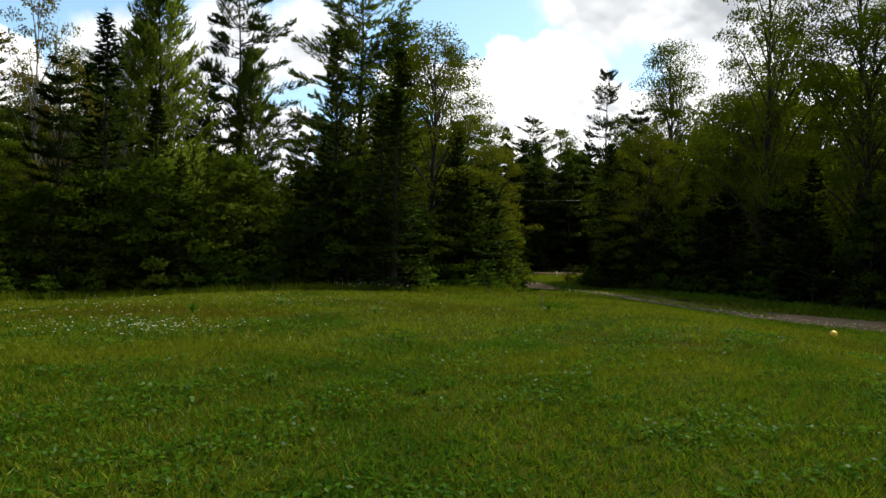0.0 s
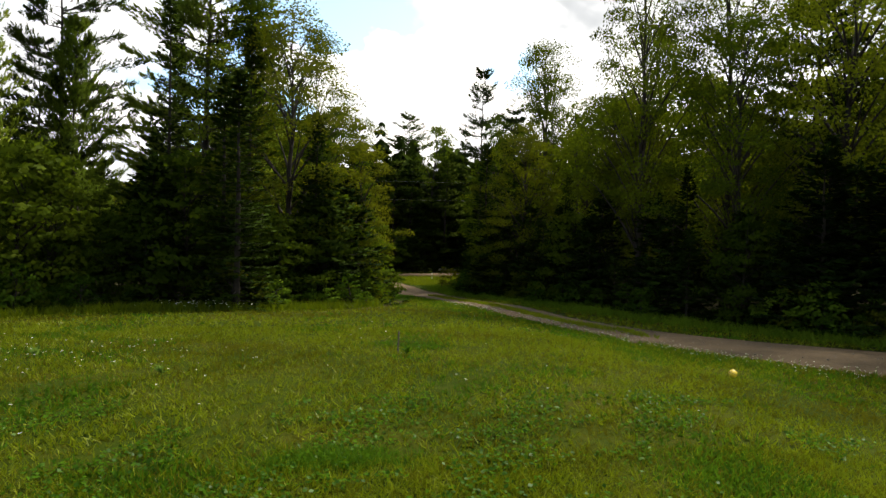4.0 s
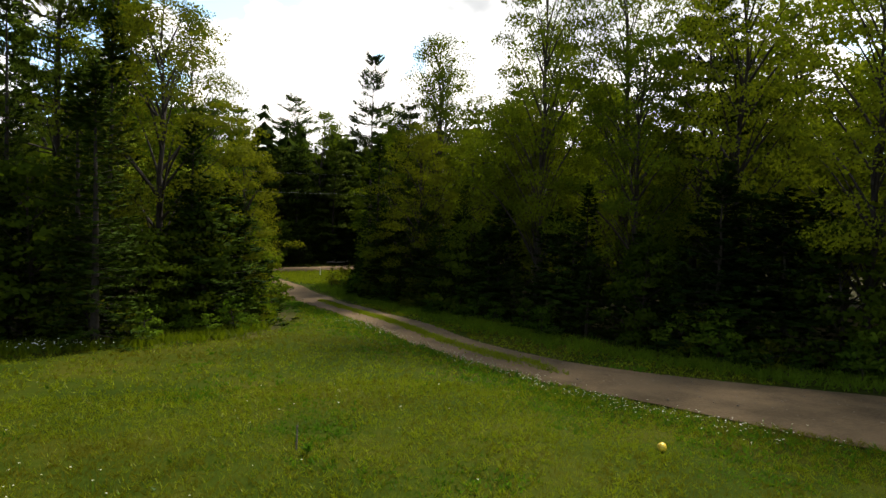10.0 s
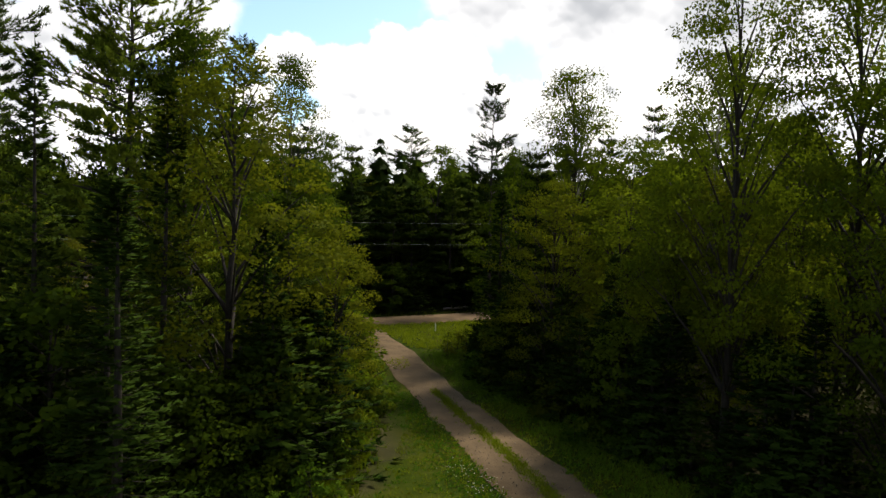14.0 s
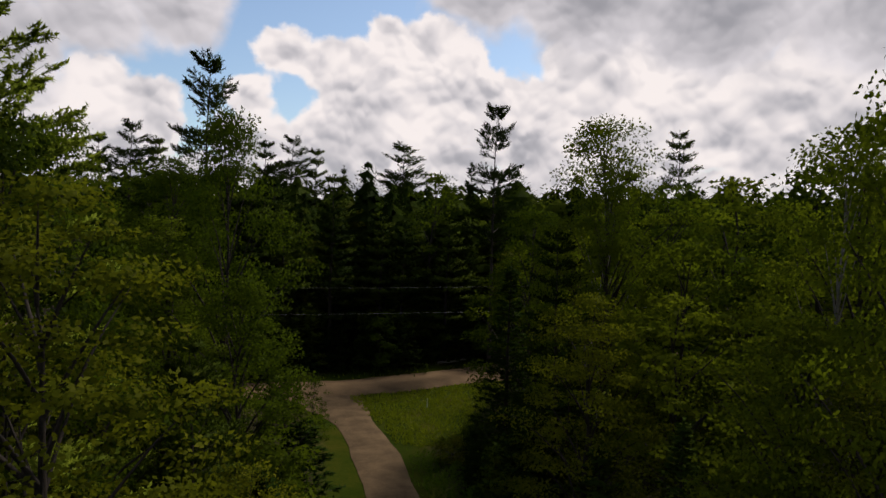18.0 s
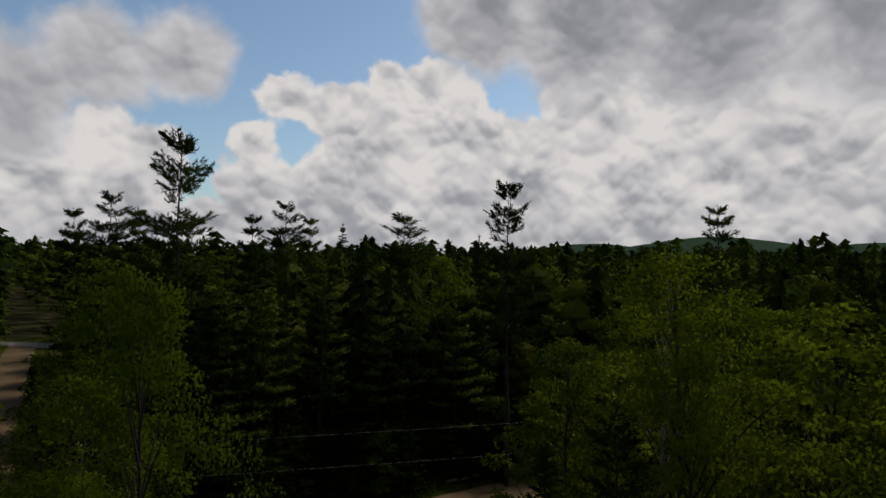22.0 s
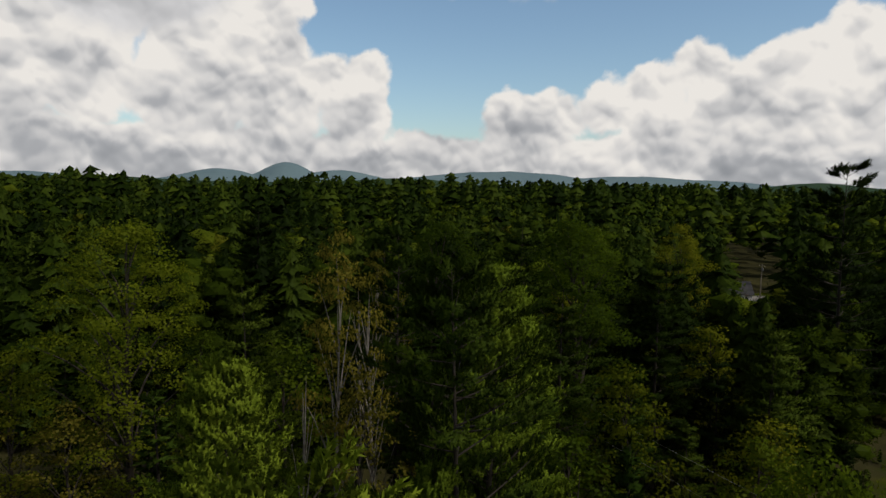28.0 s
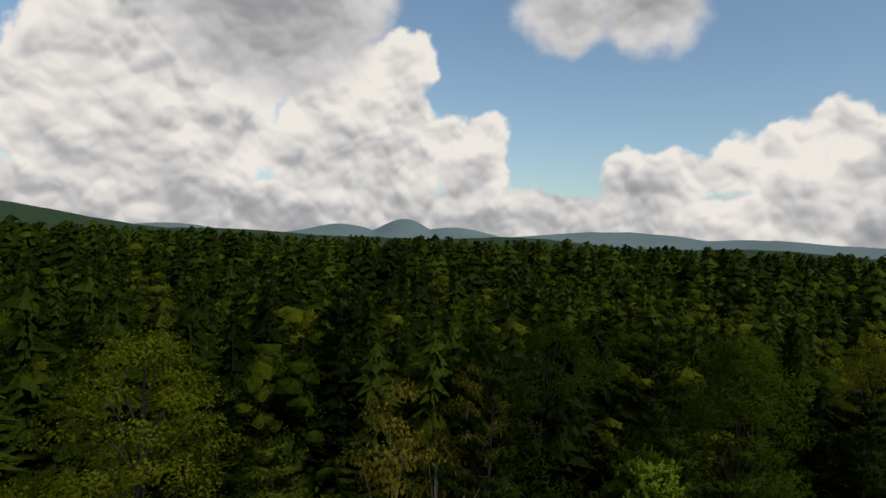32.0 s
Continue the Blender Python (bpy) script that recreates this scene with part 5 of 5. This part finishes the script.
def house(name, label, x, y, yaw, wide, deep, eave, ridge, wall_mat, windows, lift=0.0):
    root = tagged(new(name), label, "house")
    bm = bmesh.new()
    box(bm, (wide, deep, eave + 1), (0, 0, eave / 2 - 0.5), 0.03)
    part("wall", bm, wall_mat, root)
    for s in (-1, 1):
        bm = bmesh.new()
        vs = [bm.verts.new(c) for c in ((s * wide / 2, -deep / 2, eave), (s * wide / 2, deep / 2, eave), (s * wide / 2, 0, ridge))]
        vs += [bm.verts.new((v.co.x - s * 0.2, v.co.y, v.co.z)) for v in vs]
        bm.faces.new(vs[:3]), bm.faces.new(vs[3:][::-1])
        for a, b in ((0, 1), (1, 2), (2, 0)):
            bm.faces.new((vs[b], vs[a], vs[a + 3], vs[b + 3]))
        part("gable", bm, wall_mat, root)
    slope = math.atan2(ridge - eave, deep / 2)
    ln = math.hypot(ridge - eave, deep / 2) + 0.5
    for s in (-1, 1):
        bm = bmesh.new()
        turn = Matrix.Rotation(-s * slope, 4, "X")
        box(bm, (wide + 0.9, ln, 0.16), (0, s * (deep / 4 + 0.12), (eave + ridge) / 2 + 0.04), 0.02, turn)
        roof = part("roof", bm, ROOF, root)
        for k in range(9):
            bm = bmesh.new()
            c = -ln / 2 + (k + 0.5) * ln / 9
            o = turn @ Vector((0, c, 0.10))
            box(bm, (wide + 0.92, ln / 9 * 0.97, 0.03), (o.x, o.y + s * (deep / 4 + 0.12), o.z + (eave + ridge) / 2 + 0.04), 0.0, turn @ Matrix.Rotation(-0.03 * s, 4, "X"))
            part("shingle_course", bm, ROOF, roof)
    for wx, wz, ww, wh, side in windows:
        yy = side * (deep / 2 + 0.03)
        bm = bmesh.new()
        box(bm, (ww + 0.24, 0.10, wh + 0.24), (wx, yy, wz), 0.015)
        win = part("window", bm, WHITE, root)
        bm = bmesh.new()
        for px in (-0.25, 0.25):
            for pz in (-0.25, 0.25):
                box(bm, (ww * 0.46, 0.03, wh * 0.46), (wx + px * ww, yy + side * 0.045, wz + pz * wh))
        part("pane", bm, GLASS, win)
        bm = bmesh.new()
        box(bm, (ww + 0.4, 0.22, 0.07), (wx, yy + side * 0.08, wz - wh / 2 - 0.15), 0.01)
        part("sill", bm, WHITE, win)
    bm = bmesh.new()
    box(bm, (1.1, 0.12, 2.15), (wide * 0.18, -(deep / 2 + 0.04), 1.1), 0.015)
    door = part("door", bm, WHITE, root)
    bm = bmesh.new()
    bmesh.ops.create_icosphere(bm, subdivisions=1, radius=0.05, matrix=Matrix.Translation((wide * 0.18 + 0.42, -(deep / 2 + 0.13), 1.05)))
    part("door_handle", bm, WIRE, door)
    bm = bmesh.new()
    box(bm, (0.7, 0.7, 1.8), (-wide * 0.25, 0, ridge + 0.4), 0.02)
    part("chimney", bm, BRICK, root)
    root.matrix_basis = pose(x, y, float(ground_z(x, y)) + lift, 0, 0, yaw)


house("brick_house", "brick house with dark shingled gable roof", -122, 181, 62, 14, 9, 5.4, 8.8, BRICK,
      [(-4.5, 4.0, 1.0, 1.3, -1), (-1.5, 4.0, 1.8, 1.3, -1), (4.4, 4.0, 1.0, 1.3, -1), (-4.5, 1.5, 1.2, 1.3, -1), (-1.2, 1.5, 1.2, 1.3, -1), (4.8, 1.5, 1.2, 1.3, -1)])
house("white_house", "white clapboard house half hidden by trees", -131.5, 201, 58, 9, 8, 5.2, 8.2, WHITE,
      [(-3, 3.9, 1.0, 1.3, -1), (0, 3.9, 1.0, 1.3, -1), (3, 3.9, 1.0, 1.3, -1), (-3, 1.5, 1.0, 1.3, -1)])


def parking():
    c = np.array([-134.0, 225.0])
    a = np.linspace(0, 2 * np.pi, 41)[:-1]
    r = np.array([11.0, 9.0])
    rim = c + np.column_stack([np.cos(a) * r[0], np.sin(a) * r[1]]) * (1 + 0.05 * np.sin(a * 5))[:, None]
    bm = bmesh.new()
    vs = [bm.verts.new((x, y, float(ground_z(x, y)) + 0.12)) for x, y in rim]
    bm.faces.new(vs)
    ret = bmesh.ops.extrude_face_region(bm, geom=bm.faces[:])
    bmesh.ops.translate(bm, vec=(0, 0, -0.4), verts=[v for v in ret["geom"] if isinstance(v, bmesh.types.BMVert)])
    me = bpy.data.meshes.new("pavement_yard")
    bm.to_mesh(me)
    bm.free()
    me.materials.append(ASPHALT)
    tagged(new("pavement_yard", me), "pale paved parking yard by the houses", "pavement", kind="structure")


parking()


def car(x, y, yaw):
    root = tagged(new("car"), "white car parked on the paved yard", "car")
    bm = bmesh.new()
    prof = [(-2.2, 0.35), (-2.25, 0.75), (-2.1, 0.95), (-1.2, 1.02), (1.0, 1.0), (2.0, 0.88), (2.2, 0.7), (2.2, 0.35)]
    l1 = [bm.verts.new((px, -0.87, pz)) for px, pz in prof]
    l2 = [bm.verts.new((px, 0.87, pz)) for px, pz in prof]
    bm.faces.new(l1), bm.faces.new(l2[::-1])
    for k in range(len(prof)):
        bm.faces.new((l1[k], l2[k], l2[(k + 1) % len(prof)], l1[(k + 1) % len(prof)]))
    bmesh.ops.recalc_face_normals(bm, faces=bm.faces[:])
    bmesh.ops.bevel(bm, geom=bm.edges[:], offset=0.06, segments=2, affect="EDGES", profile=0.5)
    part("body", bm, WHITE, root)
    bm = bmesh.new()
    lo = [bm.verts.new(c) for c in ((-1.9, -0.80, 1.0), (1.1, -0.80, 1.0), (1.1, 0.80, 1.0), (-1.9, 0.80, 1.0))]
    hi = [bm.verts.new(c) for c in ((-1.5, -0.64, 1.46), (0.3, -0.64, 1.46), (0.3, 0.64, 1.46), (-1.5, 0.64, 1.46))]
    bm.faces.new(hi)
    for k in range(4):
        bm.faces.new((lo[k], lo[(k + 1) % 4], hi[(k + 1) % 4], hi[k]))
    part("window", bm, GLASS, root)
    bm = bmesh.new()
    box(bm, (1.75, 1.3, 0.05), (-0.6, 0, 1.48), 0.02)
    part("roof", bm, WHITE, root)
    for wx in (-1.35, 1.35):
        for wy in (-0.84, 0.84):
            bm = bmesh.new()
            bmesh.ops.create_cone(bm, segments=18, radius1=0.33, radius2=0.33, depth=0.22, cap_ends=True, matrix=Matrix.Translation((wx, wy, 0.33)) @ Matrix.Rotation(radians(90), 4, "X"))
            wheel = part("tyre", bm, RUBBER, root)
            bm = bmesh.new()
            bmesh.ops.create_cone(bm, segments=12, radius1=0.2, radius2=0.2, depth=0.24, cap_ends=True, matrix=Matrix.Translation((wx, wy, 0.33)) @ Matrix.Rotation(radians(90), 4, "X"))
            part("rim", bm, WIRE, wheel)
    for wy in (-0.62, 0.62):
        bm = bmesh.new()
        box(bm, (0.06, 0.34, 0.14), (2.2, wy, 0.72), 0.02)
        part("headlight", bm, GLASS, root)
    root.matrix_basis = pose(x, y, float(ground_z(x, y)) + 0.12, 0, 0, yaw)


car(-130.5, 219.5, 35)


# stones and grit on drive and road
def stones(name, label, line, n, half, big):
    bm = bmesh.new()
    bmesh.ops.create_icosphere(bm, subdivisions=1, radius=1.0)
    v0 = np.array([v.co[:] for v in bm.verts])
    f0 = np.array([[v.index for v in f.verts] for f in bm.faces])
    bm.free()
    c = line[r4.integers(0, len(line), n)] + r4.uniform(-half, half, (n, 2))
    s = big * r4.uniform(0.3, 1.0, (n, 1, 1)) * r4.uniform(0.6, 1.2, (n, 1, 3))
    z = ground_z(c[:, 0], c[:, 1]) + 0.035
    V = v0[None] * s * r4.uniform(0.8, 1.2, (n, len(v0), 1)) + np.column_stack([c, z])[:, None]
    F = f0[None] + (np.arange(n) * len(v0))[:, None, None]
    tagged(new(name, mesh_of(name, V.reshape(-1, 3), F.reshape(-1, 3), 3, STONE)), label, "stones", kind="stuff")


stones("drive_stones", "loose stones and grit on the drive", DRIVE_L[:40], 900, 1.7, 0.045)
stones("road_stones", "loose stones along the gravel road", ROAD_L[10:60], 500, 3.4, 0.07)
